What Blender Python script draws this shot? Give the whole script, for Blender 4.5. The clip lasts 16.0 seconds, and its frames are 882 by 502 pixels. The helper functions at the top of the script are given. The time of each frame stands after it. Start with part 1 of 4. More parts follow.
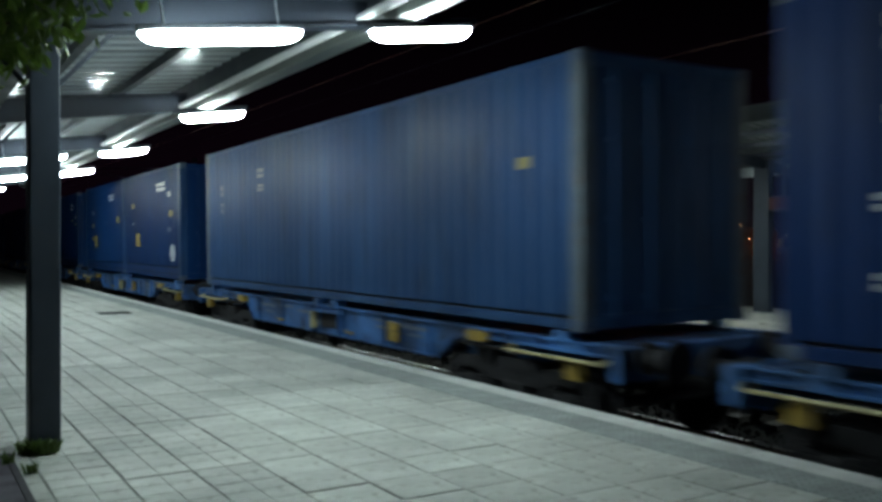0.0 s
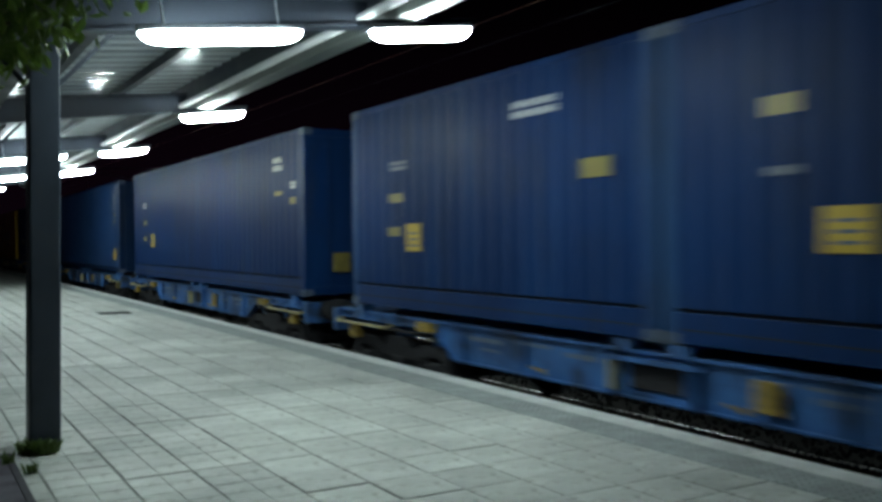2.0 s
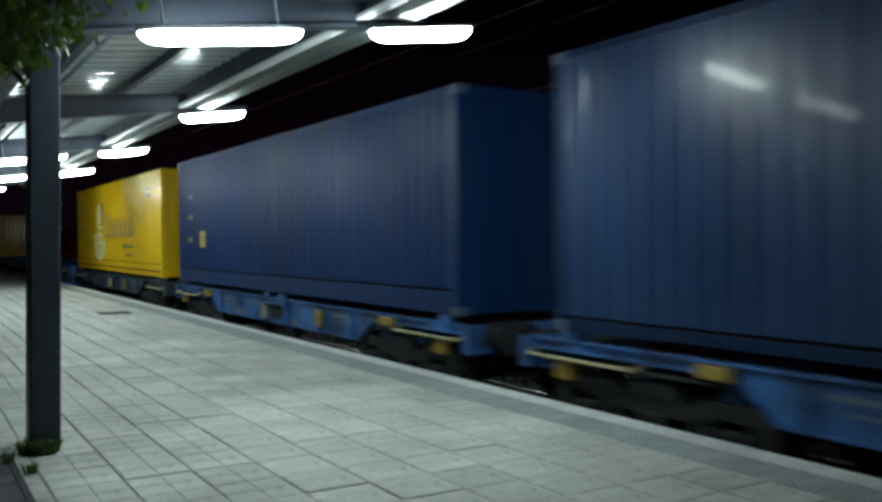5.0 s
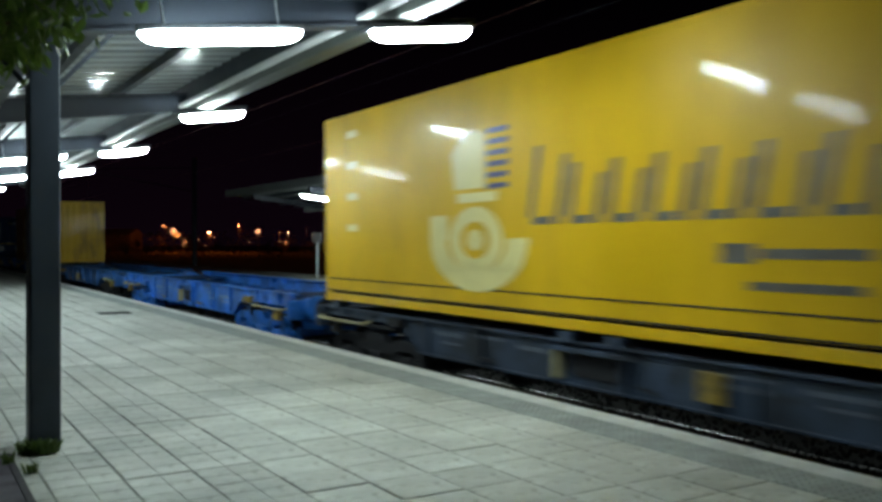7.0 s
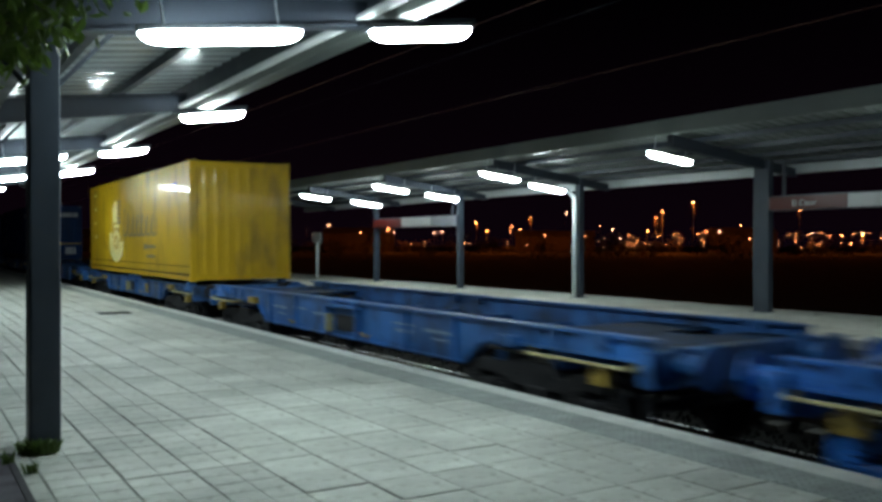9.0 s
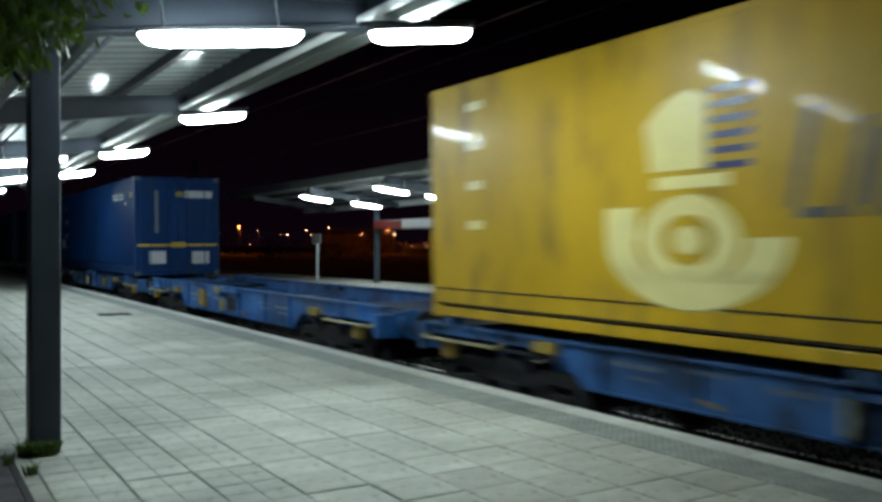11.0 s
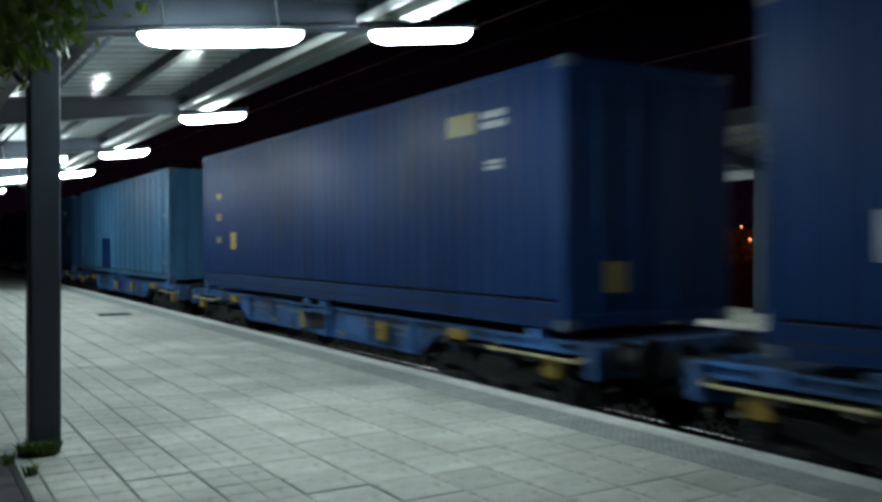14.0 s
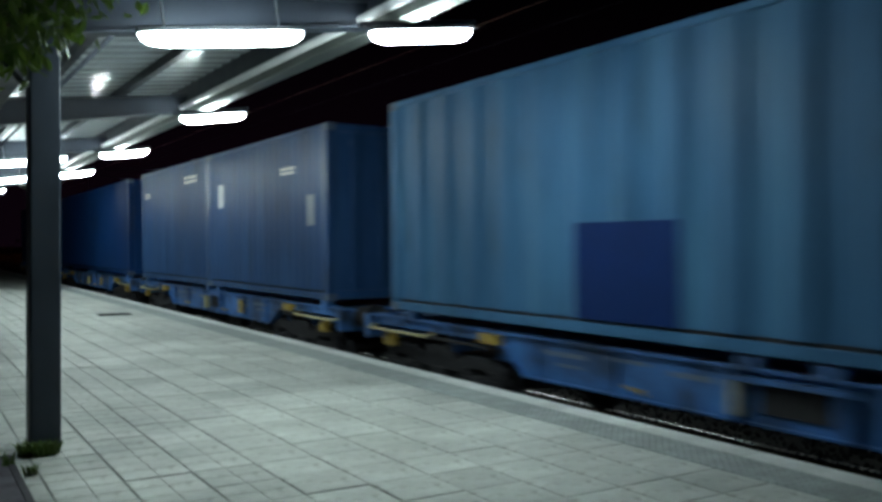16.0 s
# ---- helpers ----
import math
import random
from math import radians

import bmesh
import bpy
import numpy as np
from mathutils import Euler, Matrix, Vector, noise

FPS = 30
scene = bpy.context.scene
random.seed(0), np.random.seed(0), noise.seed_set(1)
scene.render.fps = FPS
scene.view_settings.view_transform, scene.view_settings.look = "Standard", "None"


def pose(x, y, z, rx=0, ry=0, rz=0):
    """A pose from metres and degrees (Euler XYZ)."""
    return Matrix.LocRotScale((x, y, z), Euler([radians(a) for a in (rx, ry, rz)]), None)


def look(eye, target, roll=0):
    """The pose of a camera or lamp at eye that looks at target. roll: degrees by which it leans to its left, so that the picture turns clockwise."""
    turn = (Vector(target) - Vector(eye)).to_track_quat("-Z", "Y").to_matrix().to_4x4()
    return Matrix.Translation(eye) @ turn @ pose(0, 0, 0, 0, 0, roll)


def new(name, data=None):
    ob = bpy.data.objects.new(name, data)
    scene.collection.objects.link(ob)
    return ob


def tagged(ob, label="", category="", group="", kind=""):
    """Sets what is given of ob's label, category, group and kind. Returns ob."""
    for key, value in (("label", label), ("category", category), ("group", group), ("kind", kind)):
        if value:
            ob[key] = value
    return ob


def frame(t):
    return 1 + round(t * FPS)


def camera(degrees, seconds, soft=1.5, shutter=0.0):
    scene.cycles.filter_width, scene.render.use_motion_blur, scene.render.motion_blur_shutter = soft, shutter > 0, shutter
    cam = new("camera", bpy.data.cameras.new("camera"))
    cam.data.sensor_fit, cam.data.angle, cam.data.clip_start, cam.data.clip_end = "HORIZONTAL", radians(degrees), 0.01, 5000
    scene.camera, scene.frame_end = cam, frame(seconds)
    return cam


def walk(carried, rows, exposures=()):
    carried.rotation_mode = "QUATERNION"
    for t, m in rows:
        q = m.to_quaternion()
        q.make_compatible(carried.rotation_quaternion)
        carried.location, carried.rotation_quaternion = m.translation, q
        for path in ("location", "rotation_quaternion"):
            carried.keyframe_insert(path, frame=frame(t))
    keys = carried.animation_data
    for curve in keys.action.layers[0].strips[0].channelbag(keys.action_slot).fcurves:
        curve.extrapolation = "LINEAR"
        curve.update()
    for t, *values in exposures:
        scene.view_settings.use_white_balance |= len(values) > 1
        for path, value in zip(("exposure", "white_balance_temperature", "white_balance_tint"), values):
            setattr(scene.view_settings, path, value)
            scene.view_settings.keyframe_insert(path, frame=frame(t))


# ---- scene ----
# The platform's top is z = 0; y runs along the track, x across it towards the rails.

# ---- camera ----
EYE = (0.0, 0.0, 1.45)


def aim(yaw, pitch, roll):
    a, b = radians(yaw), radians(pitch)
    d = Vector((math.sin(a) * math.cos(b), math.cos(a) * math.cos(b), math.sin(b)))
    return look(EYE, Vector(EYE) + d, roll)


cam = camera(53.79, 16.0, soft=3.3, shutter=0.6)
walk(cam, [(0.0, aim(31.935, -0.41, 0.11)), (9.2, aim(31.935, -0.41, 0.11)),
           (11.3, aim(31.92, -0.31, 0.11)), (16.0, aim(31.92, -0.31, 0.11))], exposures=[(0.0, 0.0), (16.0, 0.0)])

# ---- world and large lights ----
world = bpy.data.worlds.new("night_sky")
scene.world = world
world.use_nodes = True
wn = world.node_tree.nodes
# night sky: a faint glow of the town along the horizon, black overhead
wl = world.node_tree.links
coord, split, ramp = wn.new("ShaderNodeTexCoord"), wn.new("ShaderNodeSeparateXYZ"), wn.new("ShaderNodeValToRGB")
wl.new(coord.outputs["Generated"], split.inputs[0])
wl.new(split.outputs["Z"], ramp.inputs[0])
ramp.color_ramp.elements[0].color, ramp.color_ramp.elements[1].color = (0.003, 0.001, 0.0028, 1), (0.0001, 0.0001, 0.0002, 1)
ramp.color_ramp.elements[1].position = 0.28
wl.new(ramp.outputs[0], wn["Background"].inputs[0])
wn["Background"].inputs[1].default_value = 1.0

LAMP_OUTER, LAMP_INNER, LAMP_FAR = 121.0, 48.0, 74.0


# ---- materials ----
def mat(name, colour, rough=0.6, metal=0.0, vary=0.25, scale=6.0, bump=0.15, fine=60.0, dirt=None, dirt_amount=0.0,
        stretch=(1, 1, 1), piece=0.0, coat=0.0, spec=0.5, world=0.0, wave=0.0, fade=None):
    """A painted or mineral surface: a base colour with broad and fine variation, stains, and fine relief."""
    m = bpy.data.materials.new(name)
    m.use_nodes = True
    nt = m.node_tree
    n, l = nt.nodes, nt.links
    b = n["Principled BSDF"]
    tc = n.new("ShaderNodeTexCoord")
    mp = n.new("ShaderNodeMapping")
    mp.inputs["Scale"].default_value = stretch
    l.new(tc.outputs["Object"], mp.inputs[0])
    big, small = n.new("ShaderNodeTexNoise"), n.new("ShaderNodeTexNoise")
    big.inputs["Scale"].default_value, big.inputs["Detail"].default_value = scale, 5
    small.inputs["Scale"].default_value, small.inputs["Detail"].default_value = fine, 3
    l.new(mp.outputs[0], big.inputs["Vector"]), l.new(mp.outputs[0], small.inputs["Vector"])
    ramp = n.new("ShaderNodeValToRGB")
    c = Vector(colour)
    lo, hi = c * (1 - vary), c * (1 + vary)
    ramp.color_ramp.elements[0].position, ramp.color_ramp.elements[1].position = 0.3, 0.7
    ramp.color_ramp.elements[0].color, ramp.color_ramp.elements[1].color = (*lo, 1), (*hi, 1)
    l.new(big.outputs[0], ramp.inputs[0])
    col = ramp.outputs[0]
    grain = n.new("ShaderNodeMixRGB")
    grain.blend_type, grain.inputs[0].default_value = "OVERLAY", min(0.5, vary)
    l.new(col, grain.inputs[1]), l.new(small.outputs[0], grain.inputs[2])
    col = grain.outputs[0]
    if dirt:
        dn = n.new("ShaderNodeTexNoise")
        dn.inputs["Scale"].default_value, dn.inputs["Detail"].default_value = scale * 2.3, 8
        l.new(mp.outputs[0], dn.inputs["Vector"])
        dr = n.new("ShaderNodeMapRange")
        dr.inputs[1].default_value, dr.inputs[2].default_value = 0.52, 0.72
        dr.inputs[4].default_value = dirt_amount
        l.new(dn.outputs[0], dr.inputs[0])
        dm = n.new("ShaderNodeMixRGB")
        dm.inputs[2].default_value = (*dirt, 1)
        l.new(dr.outputs[0], dm.inputs[0]), l.new(col, dm.inputs[1])
        col = dm.outputs[0]
    if fade:
        fn, fm = n.new("ShaderNodeTexNoise"), n.new("ShaderNodeMapping")
        fm.inputs["Scale"].default_value = (1, 1, 0.16)
        l.new(tc.outputs["Object"], fm.inputs[0]), l.new(fm.outputs[0], fn.inputs["Vector"])
        fn.inputs["Scale"].default_value, fn.inputs["Detail"].default_value = 2.2, 6
        fr = n.new("ShaderNodeMapRange")
        fr.inputs[1].default_value, fr.inputs[2].default_value, fr.inputs[4].default_value = 0.5, 0.72, 0.55
        fx = n.new("ShaderNodeMixRGB")
        fx.inputs[2].default_value = (*fade, 1)
        l.new(fn.outputs[0], fr.inputs[0]), l.new(fr.outputs[0], fx.inputs[0]), l.new(col, fx.inputs[1])
        col = fx.outputs[0]
    if piece:
        oi = n.new("ShaderNodeObjectInfo")
        pr = n.new("ShaderNodeMapRange")
        pr.inputs[3].default_value, pr.inputs[4].default_value = 1 - piece, 1 + piece
        l.new(oi.outputs["Random"], pr.inputs[0])
        pm = n.new("ShaderNodeVectorMath")
        pm.operation = "SCALE"
        l.new(col, pm.inputs[0]), l.new(pr.outputs[0], pm.inputs["Scale"])
        col = pm.outputs[0]
    if world:
        ge, wn2 = n.new("ShaderNodeNewGeometry"), n.new("ShaderNodeTexNoise")
        wn2.inputs["Scale"].default_value, wn2.inputs["Detail"].default_value = world, 7
        l.new(ge.outputs["Position"], wn2.inputs["Vector"])
        wr = n.new("ShaderNodeMapRange")
        wr.inputs[1].default_value, wr.inputs[2].default_value, wr.inputs[3].default_value, wr.inputs[4].default_value = 0.32, 0.68, 0.74, 1.12
        wm = n.new("ShaderNodeVectorMath")
        wm.operation = "SCALE"
        l.new(wn2.outputs[0], wr.inputs[0]), l.new(col, wm.inputs[0]), l.new(wr.outputs[0], wm.inputs["Scale"])
        col = wm.outputs[0]
    l.new(col, b.inputs["Base Color"])
    rr = n.new("ShaderNodeMapRange")
    rr.inputs[3].default_value, rr.inputs[4].default_value = max(0.03, rough - 0.12), min(1, rough + 0.12)
    l.new(big.outputs[0], rr.inputs[0]), l.new(rr.outputs[0], b.inputs["Roughness"])
    b.inputs["Metallic"].default_value = metal
    b.inputs["Coat Weight"].default_value = coat
    b.inputs["Coat Roughness"].default_value = 0.08
    b.inputs["Specular IOR Level"].default_value = spec
    if wave:
        wv, wb = n.new("ShaderNodeTexNoise"), n.new("ShaderNodeBump")
        wv.inputs["Scale"].default_value, wv.inputs["Detail"].default_value = 3.5, 2
        wb.inputs["Strength"].default_value, wb.inputs["Distance"].default_value = wave, 0.012
        l.new(tc.outputs["Object"], wv.inputs["Vector"]), l.new(wv.outputs[0], wb.inputs["Height"])
        l.new(wb.outputs[0], b.inputs["Coat Normal"]), l.new(wb.outputs[0], b.inputs["Normal"])
    elif bump:
        bp = n.new("ShaderNodeBump")
        bp.inputs["Strength"].default_value, bp.inputs["Distance"].default_value = bump, 0.01
        l.new(small.outputs[0], bp.inputs["Height"]), l.new(bp.outputs[0], b.inputs["Normal"])
    return m


def glow(name, colour, strength):
    m = bpy.data.materials.new(name)
    m.use_nodes = True
    b = m.node_tree.nodes["Principled BSDF"]
    b.inputs["Base Color"].default_value = (0.8, 0.8, 0.8, 1)
    b.inputs["Emission Color"].default_value = (*colour, 1)
    b.inputs["Emission Strength"].default_value = strength
    return m


SLAB = mat("paving_slab_concrete", (0.48, 0.495, 0.455), 0.6, vary=0.14, scale=5.0, fine=110, bump=0.25, dirt=(0.21, 0.20, 0.165), dirt_amount=0.65, piece=0.13, world=1.0)
JOINT = mat("joint_mortar", (0.15, 0.155, 0.135), 0.95, vary=0.3, scale=9)
TACTILE = mat("tactile_paving_concrete", (0.28, 0.305, 0.295), 0.8, vary=0.2, scale=5, dirt=(0.12, 0.12, 0.11), dirt_amount=0.4, piece=0.08)
COPING = mat("coping_stone", (0.54, 0.55, 0.53), 0.75, vary=0.15, scale=4, dirt=(0.25, 0.25, 0.23), dirt_amount=0.5, piece=0.07)
CONCRETE = mat("platform_wall_concrete", (0.16, 0.16, 0.15), 0.9, vary=0.3, scale=2.5, dirt=(0.05, 0.05, 0.045), dirt_amount=0.7)
STEEL_POST = mat("grey_painted_steel", (0.034, 0.047, 0.068), 0.5, vary=0.14, scale=4, bump=0.06, dirt=(0.05, 0.055, 0.06), dirt_amount=0.4)
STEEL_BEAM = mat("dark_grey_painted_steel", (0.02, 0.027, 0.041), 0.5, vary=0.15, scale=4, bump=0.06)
SHEET = mat("white_corrugated_sheet", (0.55, 0.6, 0.62), 0.22, vary=0.05, scale=1.2, bump=0.02, dirt=(0.5, 0.53, 0.53), dirt_amount=0.4)
FAR_SHEET = mat("grey_corrugated_sheet", (0.17, 0.19, 0.18), 0.4, vary=0.08, scale=1.2, bump=0.02)
GUTTER = mat("white_conduit_paint", (0.85, 0.87, 0.87), 0.5, vary=0.06, scale=3, bump=0.02)
EDGE_BEAM = mat("dull_green_grey_steel", (0.10, 0.115, 0.105), 0.5, vary=0.15, scale=3, bump=0.03)
GALV = mat("galvanised_steel", (0.62, 0.64, 0.66), 0.3, metal=0.85, vary=0.12, scale=12, bump=0.05)
# Near black, well below bare stone: the bed's deep shade is in the colour.
BALLAST = mat("shaded_ballast_stone", (0.006, 0.0058, 0.0056), 0.9, vary=0.4, scale=18, bump=0.5, piece=0.2, spec=0.08)
COPPER = mat("dull_copper_wire", (0.25, 0.13, 0.09), 0.45, metal=0.8, vary=0.1, scale=9, bump=0)
RAILSTEEL = mat("rusty_rail_web", (0.06, 0.04, 0.03), 0.8, vary=0.3, scale=14)
RAILHEAD = mat("polished_rail_head", (0.55, 0.55, 0.55), 0.27, metal=1.0, vary=0.05, scale=20, bump=0.02)
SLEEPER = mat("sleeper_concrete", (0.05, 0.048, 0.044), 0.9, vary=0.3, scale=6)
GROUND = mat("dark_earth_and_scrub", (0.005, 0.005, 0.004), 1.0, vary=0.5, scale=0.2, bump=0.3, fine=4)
BLUE = mat("wagon_blue_paint", (0.018, 0.15, 0.56), 0.45, vary=0.45, scale=1.6, dirt=(0.02, 0.05, 0.12), dirt_amount=0.85, bump=0.1)
BLUE_MID = mat("worn_wagon_blue_paint", (0.02, 0.11, 0.34), 0.5, vary=0.5, scale=1.4, dirt=(0.018, 0.035, 0.07), dirt_amount=0.95, bump=0.12)
BLUE_DIRTY = mat("dirty_wagon_blue_paint", (0.025, 0.1, 0.275), 0.6, vary=0.75, scale=1.5, dirt=(0.012, 0.018, 0.03), dirt_amount=0.92, bump=0.15)
BLUE_BLACK = mat("sooty_wagon_paint", (0.028, 0.045, 0.078), 0.65, vary=0.7, scale=1.8, dirt=(0.008, 0.008, 0.009), dirt_amount=0.95, bump=0.15)
# Darker than the frame: the deck's dark openings are put into the colour.
DECK_PLATE = mat("worn_deck_plate_with_dark_gaps", (0.014, 0.04, 0.1), 0.75, vary=0.6, scale=2.5, dirt=(0.01, 0.012, 0.016), dirt_amount=0.9, bump=0.2, spec=0.15)
HANDRAIL = mat("worn_handrail_paint", (0.42, 0.38, 0.2), 0.5, vary=0.3, scale=6, dirt=(0.12, 0.09, 0.04), dirt_amount=0.8)
UNDER = mat("grimy_underframe_steel", (0.024, 0.024, 0.027), 0.75, vary=0.4, scale=8, bump=0.2, spec=0.2)
YBAR = mat("yellow_safety_paint", (0.28, 0.19, 0.03), 0.55, vary=0.4, scale=7, dirt=(0.04, 0.035, 0.025), dirt_amount=0.9)
WHITE = mat("white_lettering_paint", (0.4, 0.43, 0.47), 0.5, vary=0.08, scale=9, bump=0)
WORN_WHITE = mat("worn_white_lettering_paint", (0.2, 0.27, 0.38), 0.5, vary=0.4, scale=12, bump=0)
YLABEL = mat("yellow_label_film", (0.52, 0.35, 0.04), 0.4, vary=0.12, scale=7, bump=0)
PALE_YELLOW = mat("pale_yellow_film", (0.85, 0.74, 0.32), 0.35, vary=0.06, scale=5, bump=0)
NAVY = mat("navy_film", (0.05, 0.055, 0.15), 0.35, vary=0.1, scale=5, bump=0)
FADED_NAVY = mat("faded_navy_film", (0.13, 0.115, 0.1), 0.4, vary=0.35, scale=6, bump=0)
RUBBER = mat("black_rubber", (0.015, 0.015, 0.015), 0.8, vary=0.2, scale=10)
LEAF = mat("leaf_green", (0.05, 0.095, 0.015), 0.45, vary=0.4, scale=5, bump=0.1)
_n, _l = LEAF.node_tree.nodes, LEAF.node_tree.links
_tr, _mx = _n.new("ShaderNodeBsdfTranslucent"), _n.new("ShaderNodeMixShader")
_tr.inputs[0].default_value, _mx.inputs[0].default_value = (0.09, 0.15, 0.02, 1), 0.3
_l.new(_n["Principled BSDF"].outputs[0], _mx.inputs[1]), _l.new(_tr.outputs[0], _mx.inputs[2])
_l.new(_mx.outputs[0], _n["Material Output"].inputs[0])
BARK = mat("bark", (0.09, 0.07, 0.05), 0.9, vary=0.35, scale=12, bump=0.6, stretch=(1, 1, 0.25))
EDGING = mat("pit_edging_and_kerb_shade", (0.035, 0.033, 0.04), 0.8, vary=0.25, scale=8)
SOIL = mat("dark_soil", (0.085, 0.078, 0.095), 1.0, vary=0.5, scale=7, bump=0.6)
# Red set very dark: the boards' lack of light is put into the colour.
SIGN_RED = mat("dimmed_red_sign_enamel", (0.07, 0.01, 0.008), 0.35, vary=0.06, scale=3, bump=0)
SIGN_WHITE = mat("white_sign_enamel", (0.4, 0.41, 0.42), 0.35, vary=0.05, scale=3, bump=0)
SIGN_DARK = mat("grey_sign_enamel", (0.16, 0.17, 0.2), 0.35, vary=0.06, scale=3, bump=0)
FAR_TREE = mat("dark_scrub_foliage", (0.15, 0.13, 0.05), 0.9, vary=0.4, scale=0.5, bump=0)
FAR_WALL = mat("far_building_render", (0.1, 0.08, 0.06), 0.9, vary=0.2, scale=0.4, bump=0)
LAMP_HOUSING = mat("grey_lamp_housing", (0.12, 0.13, 0.15), 0.45, vary=0.1, scale=8, bump=0)
DIFFUSER = glow("glowing_outer_tube_diffuser", (0.82, 1.0, 1.0), LAMP_OUTER)
DIFFUSER_IN = glow("glowing_inner_tube_diffuser", (0.82, 1.0, 1.0), LAMP_INNER)
DIFFUSER_FAR = glow("glowing_far_tube_diffuser", (0.84, 1.0, 0.98), LAMP_FAR)
SODIUM = glow("sodium_lamp_glow", (1.0, 0.3, 0.1), 26.0)
WARM = glow("warm_white_lamp_glow", (1.0, 0.5, 0.27), 40.0)


def container_paint(name, colour, rough=0.5, coat=0.0, dirt=(0.02, 0.025, 0.035), amount=0.45, wave=0.0, spec=0.11):
    return mat(name, colour, rough, vary=0.14, scale=1.1, fine=40, bump=0.05, dirt=dirt, dirt_amount=amount, stretch=(1, 1, 0.35), coat=coat, wave=wave, spec=spec, fade=[v * f for v, f in zip(colour, (1.9, 1.7, 1.45))] if colour[0] < .1 else None)


PAINT_BLUE = container_paint("container_blue_paint", (0.0034, 0.024, 0.094))
PAINT_GREYBLUE = container_paint("faded_container_blue_paint", (0.0165, 0.051, 0.135), 0.47, 0.0)
PAINT_DEEP = container_paint("deep_blue_paint", (0.0055, 0.025, 0.1))
PAINT_MID = container_paint("mid_blue_container_paint", (0.0044, 0.0275, 0.110), 0.47)
PAINT_PALE = container_paint("pale_faded_blue_paint", (0.038, 0.114, 0.225), 0.52, 0.0, (0.03, 0.07, 0.11), 0.5)
PAINT_SHINY = container_paint("glossy_container_blue_paint", (0.010, 0.032, 0.095), 0.36, 0.08, spec=0.28)
# Blue for one container's ends and frame, with their shade put into the colour.
PAINT_SHADED_END = container_paint("shaded_end_container_paint", (0.004, 0.016, 0.05))
PAINT_YELLOW_DULL = container_paint("grimy_mail_yellow_paint", (0.56, 0.34, 0.008), 0.45, 0.15, (0.2, 0.13, 0.03), 0.75, wave=0.3, spec=0.3)
PAINT_YELLOW = container_paint("mail_yellow_paint", (0.72, 0.435, 0.006), 0.4, 0.2, (0.5, 0.29, 0.02), 0.4, wave=0.3, spec=0.2)


# ---- mesh helpers ----
def box(bm, x0, y0, z0, x1, y1, z1, bevel=0.0):
    vs = bmesh.ops.create_cube(bm, size=1.0, matrix=Matrix.LocRotScale(((x0 + x1) / 2, (y0 + y1) / 2, (z0 + z1) / 2), None, (abs(x1 - x0), abs(y1 - y0), abs(z1 - z0))))["verts"]
    if bevel:
        bmesh.ops.bevel(bm, geom=list({e for v in vs for e in v.link_edges}), offset=bevel, segments=2, affect="EDGES", profile=0.5)
    return bm


def rod(bm, a, b, r, n=8, r2=None):
    a, b = Vector(a), Vector(b)
    d = b - a
    m = Matrix.Translation((a + b) / 2) @ d.to_track_quat("Z", "Y").to_matrix().to_4x4()
    bmesh.ops.create_cone(bm, cap_ends=True, segments=n, radius1=r, radius2=r if r2 is None else r2, depth=d.length, matrix=m)
    return bm


def prism(bm, outline, axis, lo, hi):
    """Extrudes a closed outline of (a, b) pairs along an axis: 'x' takes (y, z), 'y' takes (x, z), 'z' takes (x, y)."""
    def put(p, s):
        return {"x": (s, p[0], p[1]), "y": (p[0], s, p[1]), "z": (p[0], p[1], s)}[axis]
    a = [bm.verts.new(put(p, lo)) for p in outline]
    b = [bm.verts.new(put(p, hi)) for p in outline]
    bm.faces.new(a), bm.faces.new(list(reversed(b)))
    for i in range(len(a)):
        j = (i + 1) % len(a)
        bm.faces.new((a[i], b[i], b[j], a[j]))
    bmesh.ops.recalc_face_normals(bm, faces=bm.faces)
    return bm


def mesh_of(name, bm, material, smooth=False):
    me = bpy.data.meshes.new(name)
    bm.to_mesh(me)
    bm.free()
    me.materials.append(material)
    if smooth:
        me.polygons.foreach_set("use_smooth", [True] * len(me.polygons))
    return me


def part(name, bm, material, parent=None, label="", smooth=False):
    ob = new(name, mesh_of(name, bm, material, smooth) if isinstance(bm, bmesh.types.BMesh) else bm)
    ob.parent = parent
    return tagged(ob, label) if label else ob


def B():
    return bmesh.new()


def thing(name, label, category, m=None, group="", kind=""):
    ob = new(name)
    if m is not None:
        ob.matrix_basis = m
    return tagged(ob, label, category, group, kind)


# ---- ground, tracks, platforms ----
EDGE = 5.19
RAIL = -0.65
TRACK, TRACK2 = 6.90, 10.75
FAR_EDGE = 12.5
Y0, Y1 = -30.0, 95.0
TILE = 0.421
BAND = 4.54

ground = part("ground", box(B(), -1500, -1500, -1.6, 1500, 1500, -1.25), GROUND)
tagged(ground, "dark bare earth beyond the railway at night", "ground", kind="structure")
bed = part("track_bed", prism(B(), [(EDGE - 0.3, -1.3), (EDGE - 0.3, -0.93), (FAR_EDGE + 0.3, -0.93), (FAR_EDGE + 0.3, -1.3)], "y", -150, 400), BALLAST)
tagged(bed, "stone ballast bed under two tracks, its shade put into the colour", "track bed", kind="structure")


